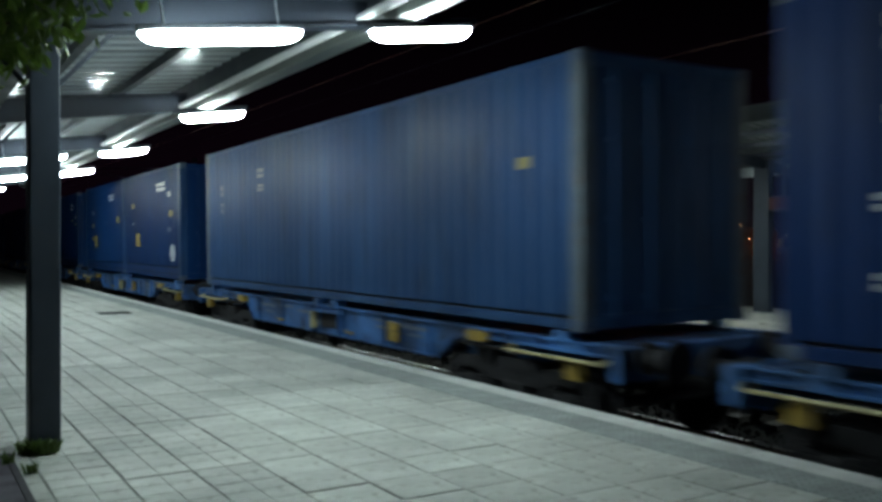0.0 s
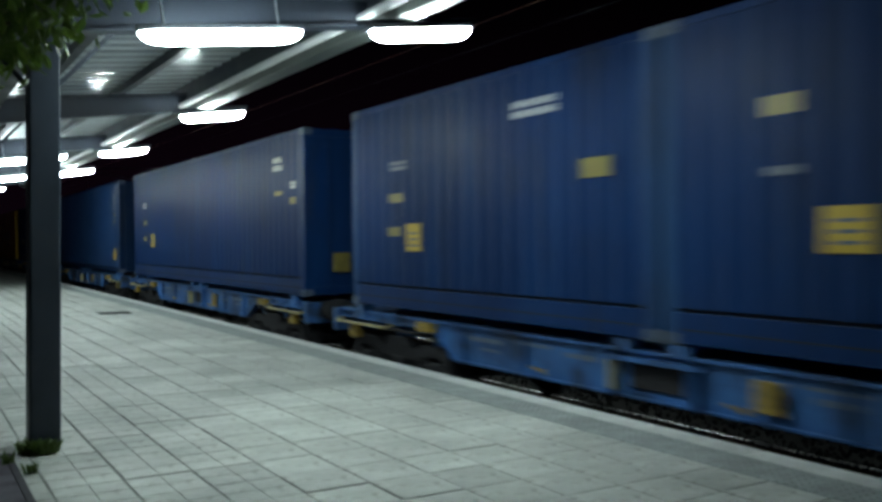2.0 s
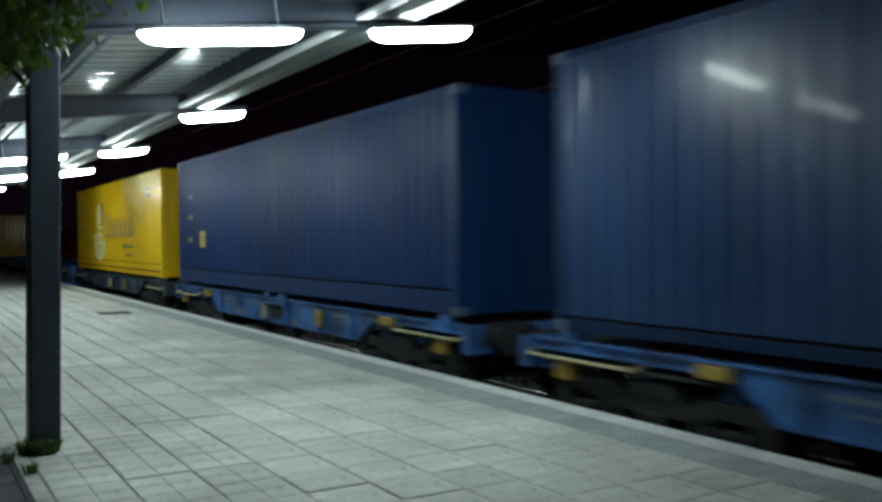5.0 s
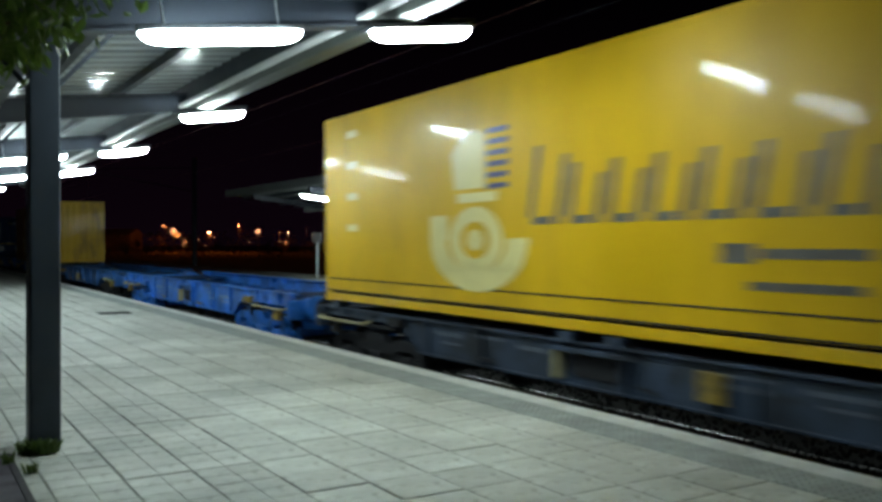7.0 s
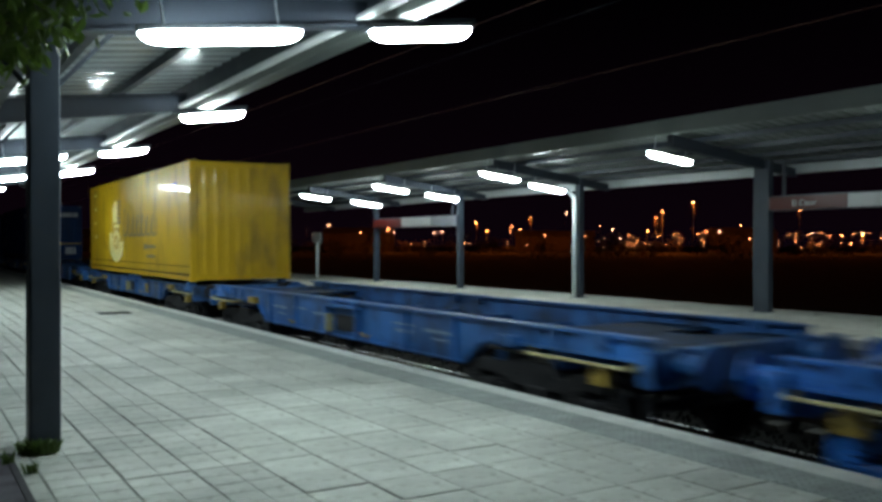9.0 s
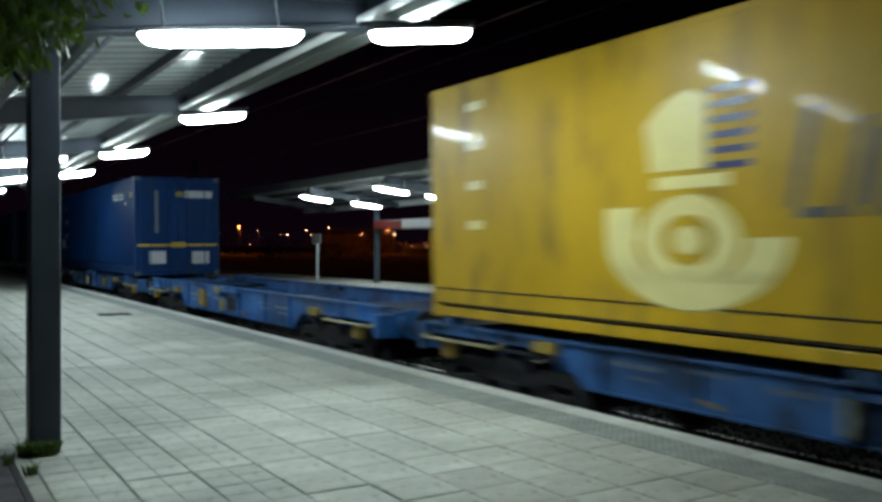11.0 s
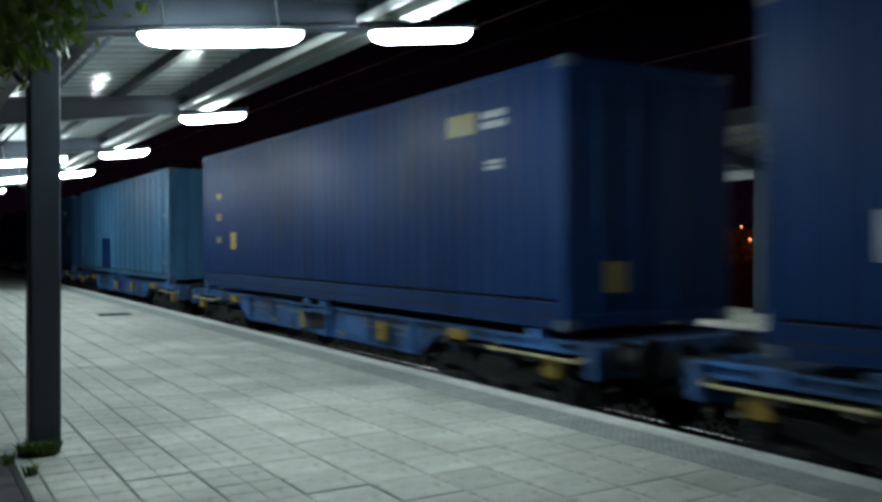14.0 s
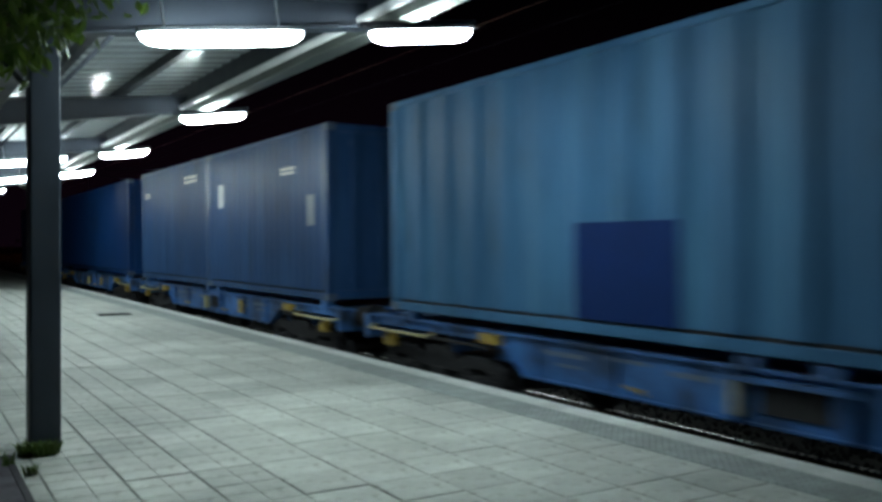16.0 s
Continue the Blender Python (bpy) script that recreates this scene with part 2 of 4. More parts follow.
def ballast_stones():
    rng = random.Random(5)
    verts, faces = [], []
    for _ in range(9000):
        x, y = rng.uniform(EDGE + 0.05, 11.5), 1.0 + 34 * rng.random() ** 1.6
        r = rng.uniform(0.025, 0.05)
        k = len(verts)
        for dx, dy, dz in ((1, 0, 0), (-1, 0, 0), (0, 1, 0), (0, -1, 0), (0, 0, 1), (0, 0, -0.6)):
            verts.append((x + dx * r * rng.uniform(.6, 1.2), y + dy * r * rng.uniform(.6, 1.2), -0.92 + dz * r * rng.uniform(.6, 1.1)))
        for f in ((0, 2, 4), (2, 1, 4), (1, 3, 4), (3, 0, 4), (2, 0, 5), (1, 2, 5), (3, 1, 5), (0, 3, 5)):
            faces.append(tuple(k + i for i in f))
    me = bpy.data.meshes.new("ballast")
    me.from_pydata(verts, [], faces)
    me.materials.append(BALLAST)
    return tagged(new("ballast", me), "loose crushed stones between the sleepers, shade put into their colour", "ballast", kind="stuff")


def rail_line(x):
    rail = thing("rail", "worn steel running rail with a bright polished head", "rail", group="running rails", kind="structure")
    z = RAIL
    part("rail_web", prism(B(), [(x - .07, z - .16), (x + .07, z - .16), (x + .07, z - .145), (x + .012, z - .12), (x + .012, z - .045), (x + .034, z - .035),
                                 (x + .034, z - .012), (x - .034, z - .012), (x - .034, z - .035), (x - .012, z - .045), (x - .012, z - .12), (x - .07, z - .145)], "y", -140, 380), RAILSTEEL, rail)
    part("rail_head", prism(B(), [(x - .034, z - .012), (x + .034, z - .012), (x + .03, z - .003), (x + .02, z), (x - .02, z), (x - .03, z - .003)], "y", -140, 380), RAILHEAD, rail)


for centre in (TRACK, TRACK2):
    for side in (-0.868, 0.868):
        rail_line(centre + side)
    sleepers = thing("sleepers", "grey concrete sleepers under the rails", "sleeper", kind="structure")
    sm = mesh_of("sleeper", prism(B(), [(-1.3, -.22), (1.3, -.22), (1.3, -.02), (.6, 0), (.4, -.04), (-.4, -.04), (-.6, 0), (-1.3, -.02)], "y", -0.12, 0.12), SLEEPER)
    for i in range(60):
        part("sleeper", sm, None, sleepers).location = (centre, -3 + 0.6 * i, RAIL - 0.165)


def platform(name, x_edge, x_back, inward, label):
    """inward: +1 when the platform lies on the +x side of its edge."""
    p = thing(name, label, "platform", kind="structure")
    a, b = sorted((x_edge + inward * 0.10, x_back))
    part("platform_wall", box(B(), a, Y0, -1.3, b, Y1, -0.06), CONCRETE, p)
    return p


own = platform("pavement", EDGE, -9.0, -1, "station platform of pale square concrete slabs")
joint = part("joint_bed", box(B(), -8.9, Y0, -0.059, EDGE - 0.06, Y1, -0.009), JOINT, own)


def slab_mesh(w, d, t=0.05, gap=0.008, chamfer=0.004):
    bm = B()
    a, b, c = w / 2 - gap / 2, d / 2 - gap / 2, chamfer
    lo = [bm.verts.new((x * a, y * b, -t)) for x, y in ((-1, -1), (1, -1), (1, 1), (-1, 1))]
    mid = [bm.verts.new((x * a, y * b, -c)) for x, y in ((-1, -1), (1, -1), (1, 1), (-1, 1))]
    top = [bm.verts.new((x * (a - c), y * (b - c), 0)) for x, y in ((-1, -1), (1, -1), (1, 1), (-1, 1))]
    for p, q in ((lo, mid), (mid, top)):
        for i in range(4):
            bm.faces.new((p[i], p[(i + 1) % 4], q[(i + 1) % 4], q[i]))
    bm.faces.new(top)
    return bm


def padded_slab(w, gap=0.012, groove=0.010, deep=0.005, t=0.05):
    """A square slab whose top is scored into four pads."""
    bm = B()
    a = w / 2 - gap / 2
    lo = [bm.verts.new((x * a, y * a, -t)) for x, y in ((-1, -1), (1, -1), (1, 1), (-1, 1))]
    up = [bm.verts.new((x * a, y * a, -deep)) for x, y in ((-1, -1), (1, -1), (1, 1), (-1, 1))]
    for i in range(4):
        bm.faces.new((lo[i], lo[(i + 1) % 4], up[(i + 1) % 4], up[i]))
    bm.faces.new(up)
    c = 0.004
    for sx in (-1, 1):
        for sy in (-1, 1):
            x0, x1 = sorted((sx * groove / 2, sx * a))
            y0, y1 = sorted((sy * groove / 2, sy * a))
            p = [bm.verts.new(v) for v in ((x0, y0, -deep), (x1, y0, -deep), (x1, y1, -deep), (x0, y1, -deep))]
            q = [bm.verts.new(v) for v in ((x0 + c, y0 + c, 0), (x1 - c, y0 + c, 0), (x1 - c, y1 - c, 0), (x0 + c, y1 - c, 0))]
            for i in range(4):
                bm.faces.new((p[i], p[(i + 1) % 4], q[(i + 1) % 4], q[i]))
            bm.faces.new(q)
    return bm


def slab_field(parent, x_hi, cols, y_lo, rows, near, scored_below=-99.0):
    """Slabs laid from x_hi inwards, those below an x scored into pads. The ones in the stretch near are pieces of their own, the others one part."""
    plain, pads = mesh_of("slab", slab_mesh(TILE, TILE, 0.05, 0.012, 0.004), SLAB), mesh_of("slab", padded_slab(TILE, 0.011, 0.007, 0.004), SLAB)
    rng = random.Random(11)
    verts, faces = [], []
    shapes = {me: ([tuple(v.co) for v in me.vertices], [tuple(p.vertices) for p in me.polygons]) for me in (plain, pads)}
    for i in range(cols):
        for j in range(rows):
            x, y = x_hi - (i + 0.5) * TILE + rng.uniform(-.002, .002), y_lo + (j + 0.5) * TILE + rng.uniform(-.003, .003)
            dz, tx, ty = rng.uniform(-.004, .002), rng.uniform(-.004, .004), rng.uniform(-.004, .004)
            me = pads if x < scored_below else plain
            if near[0] < x < near[1] and near[2] < y < near[3]:
                ob = part("slab", me, None, parent)
                ob.matrix_basis = Matrix.LocRotScale((x, y, dz), Euler((tx, ty, 0)), None)
            else:
                k = len(verts)
                verts += [(x + vx, y + vy, vz + dz + vx * ty - vy * tx) for vx, vy, vz in shapes[me][0]]
                faces += [tuple(k + q for q in f) for f in shapes[me][1]]
    rest = bpy.data.meshes.new("slabs")
    rest.from_pydata(verts, [], faces)
    rest.materials.append(SLAB)
    tagged(part("slabs", rest, None, parent), kind="stuff")


def edge_strip(parent, x_edge, inward, y_lo, y_hi):
    # Coping stones and the ribbed tactile strip behind them.
    w = 0.25
    cm = mesh_of("coping_stone", slab_mesh(w, 1.0, 0.16, 0.006, 0.008), COPING)
    tm = tactile_mesh()
    y = y_lo
    while y < y_hi:
        part("coping_stone", cm, None, parent).location = (x_edge + inward * w / 2, y + 0.5, 0.002)
        y += 1.0
    y = y_lo
    while y < min(y_hi, 34):
        part("tactile_slab", tm, None, parent).location = (x_edge + inward * (w + 0.2), y + 0.2, 0.0)
        y += 0.4
    part("tactile_strip", box(B(), x_edge + inward * w, 34, -0.05, x_edge + inward * (w + 0.4), y_hi, 0.001), TACTILE, parent)


def tactile_mesh():
    bm = slab_mesh(0.4, 0.4, 0.05, 0.005, 0.003)
    for i in range(6):
        for j in range(6):
            bmesh.ops.create_cone(bm, cap_ends=True, segments=6, radius1=0.015, radius2=0.010, depth=0.005,
                                  matrix=Matrix.Translation((-0.165 + 0.066 * i, -0.165 + 0.066 * j, 0.0025)))
    return mesh_of("tactile_slab", bm, TACTILE)


far_platform = platform("far_pavement", FAR_EDGE, 17.1, 1, "opposite station platform of pale concrete slabs")
part("joint_bed", box(B(), FAR_EDGE + 0.1, Y0, -0.059, 17.1, Y1, -0.004), JOINT, far_platform)
part("coping", box(B(), FAR_EDGE, Y0, -0.15, FAR_EDGE + 0.25, Y1, 0.002, 0.01), COPING, far_platform)


# ---- canopies ----
BAY = 5.55
SLOPE = 0.124


def lamp_fixture(name, m, length, material, label, group, arm=0.0, rod_up=0.0, rim=0.026):
    """A weatherproof tube light along its local x, glowing below a shallow grey housing."""
    lamp = thing(name, label, "lamp", m, group)
    w = 0.155
    bm = B()
    pts = [(math.cos(math.pi * k / 8) * w / 2, -0.012 - math.sin(math.pi * k / 8) * 0.055) for k in range(9)] + [(-w / 2, 0.03), (w / 2, 0.03)]
    rings = []
    for x, q in ((-.5, .22), (-.485, .5), (-.45, .76), (-.40, .92), (-.34, 1), (.34, 1), (.40, .92), (.45, .76), (.485, .5), (.5, .22)):
        rings.append([bm.verts.new((x * length, a * q, .03 + (b - .03) * q)) for a, b in pts])
    for p, q in zip(rings, rings[1:]):
        for k in range(len(pts)):
            bm.faces.new((p[k], p[(k + 1) % len(pts)], q[(k + 1) % len(pts)], q[k]))
    bm.faces.new(rings[0]), bm.faces.new(list(reversed(rings[-1])))
    bmesh.ops.recalc_face_normals(bm, faces=bm.faces)
    part("diffuser", bm, material, lamp, "glowing white diffuser", True)
    part("housing", prism(B(), [(-w / 2 + rim, .031), (w / 2 - rim, .031), (w / 2 - rim - .004, .055), (w / 2 - .045, .08), (-w / 2 + .045, .08), (-w / 2 + rim + .004, .055)], "x", -length / 2 - .01, length / 2 + .01), LAMP_HOUSING, lamp)
    for sx in (-0.35, 0.35):
        if rod_up:
            part("hanger", rod(B(), (sx * length, 0, 0.06), (sx * length, 0, rod_up), 0.008, 6), GALV, lamp)
    if arm:
        part("arm", box(B(), -length / 2 - arm, -0.03, 0.07, length / 2 + 0.06, 0.03, 0.115, 0.006), STEEL_BEAM, lamp)
    return lamp


def corrugated(x0, z0, x1, z1, y0, y1, material=None, pitch=0.34, depth=0.04, thick=0.02):
    """Trapezoid sheet whose ribs run across from (x0, z0) to (x1, z1)."""
    prof = []
    y = y0
    while y < y1 - 1e-6:
        prof += [(y, 0), (y + pitch * .55, 0), (y + pitch * .65, depth), (y + pitch * .9, depth)]
        y += pitch
    prof.append((y1, 0))
    verts, faces = [], []
    for py, pz in prof:
        verts += [(x0, py, z0 + pz), (x1, py, z1 + pz), (x1, py, z1 + pz + thick), (x0, py, z0 + pz + thick)]
    for i in range(len(prof) - 1):
        k, q = 4 * i, 4 * i + 4
        faces += [(k, k + 1, q + 1, q), (k + 3, q + 3, q + 2, k + 2), (k, q, q + 3, k + 3), (k + 1, k + 2, q + 2, q + 1)]
    me = bpy.data.meshes.new("roof_sheet")
    me.from_pydata(verts, [], faces)
    me.materials.append(material or SHEET)
    return me


def own_canopy():
    c = thing("platform_canopy", "grey steel platform canopy with pale corrugated roof sheets", "canopy")
    ys = [6.6 + BAY * k for k in (-2, 0, 1, 2, 3, 4)]
    y_lo, y_hi = -6.0, ys[-1] + 2.5
    for y in ys:
        # post: a welded box section with a base plate and weld caps
        part("post", box(B(), 0.765, y + 0.0, 0.0, 0.965, y + 0.22, 3.02, 0.012), STEEL_POST, c)
        for s in (1, -1):
            x0, x1 = (0.85, 3.42) if s > 0 else (0.85, -1.75)
            z0 = 2.96
            zt = z0 + SLOPE * abs(x1 - x0)
            pts = [(x0, z0 - .01), (x1, zt + 0.06), (x1, zt + .26), (x0, z0 + .30)]
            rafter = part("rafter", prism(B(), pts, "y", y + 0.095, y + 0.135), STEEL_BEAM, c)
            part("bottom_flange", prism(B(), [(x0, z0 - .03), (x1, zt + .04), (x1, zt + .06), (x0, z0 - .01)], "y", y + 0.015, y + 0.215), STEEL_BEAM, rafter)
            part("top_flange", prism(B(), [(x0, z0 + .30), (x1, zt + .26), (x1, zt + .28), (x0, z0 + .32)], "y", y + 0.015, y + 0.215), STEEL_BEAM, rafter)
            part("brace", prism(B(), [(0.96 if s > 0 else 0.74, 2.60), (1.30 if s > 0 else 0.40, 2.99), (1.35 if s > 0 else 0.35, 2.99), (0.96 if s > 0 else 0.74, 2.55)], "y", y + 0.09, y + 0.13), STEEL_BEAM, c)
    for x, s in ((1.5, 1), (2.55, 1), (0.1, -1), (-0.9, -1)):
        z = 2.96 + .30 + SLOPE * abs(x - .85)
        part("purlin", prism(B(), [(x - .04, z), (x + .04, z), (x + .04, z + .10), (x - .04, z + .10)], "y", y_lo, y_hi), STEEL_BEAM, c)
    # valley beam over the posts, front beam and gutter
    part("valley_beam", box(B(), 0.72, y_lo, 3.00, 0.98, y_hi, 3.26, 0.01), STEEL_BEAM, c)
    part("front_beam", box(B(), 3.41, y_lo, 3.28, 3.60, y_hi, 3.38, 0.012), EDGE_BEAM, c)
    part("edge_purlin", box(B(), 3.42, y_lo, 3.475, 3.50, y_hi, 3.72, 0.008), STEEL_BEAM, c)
    part("gutter", prism(B(), [(3.40, 3.385), (3.60, 3.385), (3.60, 3.50), (3.56, 3.50), (3.56, 3.41), (3.44, 3.41), (3.44, 3.47), (3.40, 3.47)], "y", y_lo, y_hi), EDGE_BEAM, c, "dull painted metal gutter")
    part("conduit", rod(B(), (3.355, y_lo, 3.385), (3.355, y_hi, 3.385), 0.04, 16), GUTTER, c, "pale conduit", True)
    zr = 2.96 + .41
    part("roof_sheet", corrugated(0.85, zr, 3.50, zr + SLOPE * 2.65, y_lo, y_hi), None, c, "pale corrugated metal sheeting")
    part("roof_sheet", corrugated(0.85, zr, -1.85, zr + SLOPE * 2.7, y_lo, y_hi), None, c, "pale corrugated metal sheeting")
    return c


own_canopy()
TILT = math.degrees(math.atan(0.124))
for k in range(5):
    y = 6.26 + BAY * k
    # outer row, held out beyond the roof on arms
    lamp_fixture("tube_light", pose(3.71 if k == 0 else 3.665, y, 3.215, 0, -TILT * 1.2, 0), 0.97 if k == 0 else 0.90, DIFFUSER, "lit white tube light held out beyond the canopy", "canopy tube lights", arm=0.1, rim=-0.006)
    if k != 1:
        lamp_fixture("tube_light", pose(2.03, y, 2.98, 0, -TILT * 1.1, 0), 1.23, DIFFUSER_IN, "lit white tube light hung below the canopy roof", "canopy tube lights", rod_up=0.42)

FAR_POSTS = [12.35 + 6.02 * k for k in range(-3, 6)]


def far_canopy():
    c = thing("far_platform_canopy", "grey steel canopy over the opposite platform", "canopy")
    y_lo, y_hi = -12.0, 40.0
    for y in FAR_POSTS[:7]:
        wd = 0.2 if abs(y - 12.35) < .1 else 0.1
        part("post", box(B(), 15.88, y - wd, 0, 16.04, y + wd, 3.3, 0.012), STEEL_POST, c)
        part("base_plate", box(B(), 15.75, y - 0.2, 0, 16.15, y + 0.2, 0.018, 0.004), STEEL_POST, c)
    for y in [12.35 + 6.02 * k for k in range(-4, 5)]:
        part("rafter", prism(B(), [(13.1, 3.42), (17.0, 2.98), (17.0, 3.16), (13.1, 3.66)], "y", y - .08, y + .08), STEEL_BEAM, c)
    for x in (13.9, 14.8, 15.7, 16.5):
        z = 3.66 - 0.12 * (x - 13.1)
        part("purlin", box(B(), x - .05, y_lo, z - .02, x + .05, y_hi, z + .09, 0.006), STEEL_BEAM, c)
    part("fascia", prism(B(), [(13.0, 3.66), (13.06, 3.66), (13.06, 3.94), (13.14, 3.97), (13.0, 3.97)], "y", y_lo, y_hi), FAR_SHEET, c, "pale metal fascia board")
    part("roof_sheet", corrugated(13.05, 3.78, 17.1, 3.29, y_lo, y_hi, FAR_SHEET, 0.25), None, c, "pale corrugated metal sheeting")
    part("back_beam", box(B(), 16.95, y_lo, 3.05, 17.08, y_hi, 3.27, 0.01), SHEET, c)
    return c


far_canopy()
for k in range(-4, 4):
    y = 12.36 + 5.8 * k
    lamp_fixture("far_tube_light", pose(13.1, y, 3.19, 0, TILT * 0.9, 0), 1.25, DIFFUSER_FAR, "lit white tube light on the opposite canopy", "far canopy tube lights", rod_up=0.4, rim=-0.006)
    if k >= 1:
        lamp_fixture("far_tube_light", pose(14.85, 18.4 + 5.35 * (k - 1), 2.98, 0, TILT * 0.9, 0), 1.25, DIFFUSER_FAR, "lit white tube light on the opposite canopy", "far canopy tube lights", rod_up=0.3, rim=-0.006)

# ---- train ----
CASTING = mat("worn_corner_casting", (0.05, 0.075, 0.12), 0.6, vary=0.3, scale=9)
MARK = {"G": mat("faded_yellow_label_film", (0.2, 0.165, 0.04), 0.5, vary=0.2, scale=7, bump=0), "W": WHITE, "Y": YLABEL, "D": mat("grey_lettering_paint", (0.1, 0.125, 0.17), 0.5, vary=0.1, scale=9, bump=0),
        "B": mat("dark_blue_patch_paint", (0.003, 0.019, 0.095), 0.65, vary=0.1, scale=3, spec=0.1), "N": NAVY}
POST_GREY = mat("weathered_grey_post_paint", (0.07, 0.095, 0.12), 0.6, vary=0.3, scale=3, dirt=(0.09, 0.05, 0.03), dirt_amount=0.6)
LEAN_IN = -0.7  # the track is canted towards the platform
DECK = 1.25  # container floor over the rail head
CORR_DEPTH = 0.021


def run(t):
    """How far the train has come after t seconds; it gathers a little speed."""
    return 10.64 * t + 0.0393 * t * t


MOVING, WHEELS = [], []
WHEEL_R = 0.43


def wheelset_mesh():
    bm = B()
    for s in (-1, 1):
        x = s * 0.84
        prof = [(0.06, -0.065), (0.09, -0.065), (0.12, -0.02), (0.38, -0.015), (0.40, -0.065), (0.42, -0.065), (0.428, 0.035), (0.455, 0.045), (0.455, 0.065), (0.39, 0.065), (0.37, 0.02), (0.12, 0.03), (0.09, 0.07), (0.06, 0.07)]
        rings = []
        for k in range(24):
            a = 2 * math.pi * k / 24
            rings.append([bm.verts.new((x - s * w, r * math.cos(a), r * math.sin(a))) for r, w in prof])
        for k in range(24):
            p, q = rings[k], rings[(k + 1) % 24]
            for i in range(len(prof)):
                j = (i + 1) % len(prof)
                bm.faces.new((p[i], p[j], q[j], q[i]))
    rod(bm, (-1.05, 0, 0), (1.05, 0, 0), 0.075, 12)
    bmesh.ops.recalc_face_normals(bm, faces=bm.faces)
    return mesh_of("wheelset", bm, UNDER, False)


def bogie_frame_mesh(material):
    """Cast side frames with an upper and a lower chord, coil springs between them, axle boxes and cross beams."""
    bm = B()
    for s in (-1, 1):
        x = s * 1.06
        upper = [(-1.34, .52), (-1.32, .70), (-1.1, .80), (-.62, .80), (-.42, .72), (.42, .72), (.62, .80), (1.1, .80), (1.32, .70), (1.34, .52), (1.24, .52), (1.18, .66), (.64, .66), (.42, .58), (-.42, .58), (-.64, .66), (-1.18, .66), (-1.24, .52)]
        lower = [(-.60, .66), (-.40, .26), (.40, .26), (.60, .66), (.50, .66), (.34, .35), (-.34, .35), (-.50, .66)]
        prism(bm, upper, "x", x - .06, x + .06)
        prism(bm, lower, "x", x - .05, x + .05)
        box(bm, x - .085, -.16, .30, x + .085, .16, .60, .02)
        for y in (-0.9, 0.9):
            box(bm, x - .09, y - .13, .30, x + .09, y + .13, .58, .03)
            rod(bm, (x + s * .08, y, .43), (x + s * .13, y, .43), .125, 16)
            rod(bm, (x + s * .13, y, .43), (x + s * .155, y, .43), .075, 12)
            for dy in (-.24, .24):  # coil springs on their seats beside the axle box
                for q in range(5):
                    rod(bm, (x, y + dy, .41 + .052 * q), (x, y + dy, .44 + .052 * q), .085, 10)
                box(bm, x - .09, y + dy - .1, .35, x + .09, y + dy + .1, .40, .01)
            for dy in (-.52, .52):  # brake hangers
                box(bm, x - s * .16 - .03, y + dy - .03, .25, x - s * .16 + .03, y + dy + .03, .64)
        prism(bm, [(-.34, .72), (.34, .72), (.24, .86), (-.24, .86)], "x", x - .07, x + .07)
    box(bm, -1.1, -.18, .40, 1.1, .18, .62, .02)
    for y in (-1.18, 1.18):
        box(bm, -1.0, y - .05, .46, 1.0, y + .05, .56)
    return mesh_of("bogie_frame", bm, material)


WHEELSET = wheelset_mesh()
BOGIE_A, BOGIE_B = bogie_frame_mesh(UNDER), bogie_frame_mesh(BLUE)


def side_beam(x, half, sx, top):
    """A fish-bellied plate girder with flanges and web stiffeners."""
    bm = B()
    deep, shallow = 0.72, 1.05
    k = 3.3
    low = [(-half, shallow), (-k - .62, shallow), (-k - .38, shallow - .06), (-k, deep), (k, deep), (k + .38, shallow - .06), (k + .62, shallow), (half, shallow)]
    prism(bm, low + [(half, top), (-half, top)], "x", x - 0.008, x + 0.008)
    box(bm, x - sx * 0.10, -half, top - .02, x + sx * 0.06, half, top + .004)
    for (y0, z0), (y1, z1) in zip(low, low[1:]):
        a, b = (x - sx * .09, x + sx * .05)
        prism(bm, [(y0, z0), (y1, z1), (y1, z1 - .02), (y0, z0 - .02)], "x", min(a, b), max(a, b))
    for y in (-3.1, -1.9, 1.9, 3.1):  # web stiffeners
        box(bm, x + sx * .006, y - .012, deep, x + sx * .05, y + .012, top - .02)
    for y in (-.52, .52):  # cheeks of the pocket amidships
        box(bm, x + sx * .006, y - .015, deep, x + sx * .11, y + .015, top - .02)
    prism(bm, [(-.6, top - .10), (.6, top - .10), (.56, top - .06), (-.56, top - .06)], "x", min(x, x + sx * .125), max(x, x + sx * .125))
    for s in (-1, 1):  # gussets over the bogies
        prism(bm, [(s * (half - .9), shallow), (s * (half - .55), shallow), (s * (half - .6), top - .02), (s * (half - .85), top - .02)], "x", min(x, x + sx * .05), max(x, x + sx * .05))
        for q in (1.3, 1.75):
            box(bm, x + sx * .006, s * (half - q) - .03, shallow, x + sx * .045, s * (half - q) + .03, top - .02)
    return bm


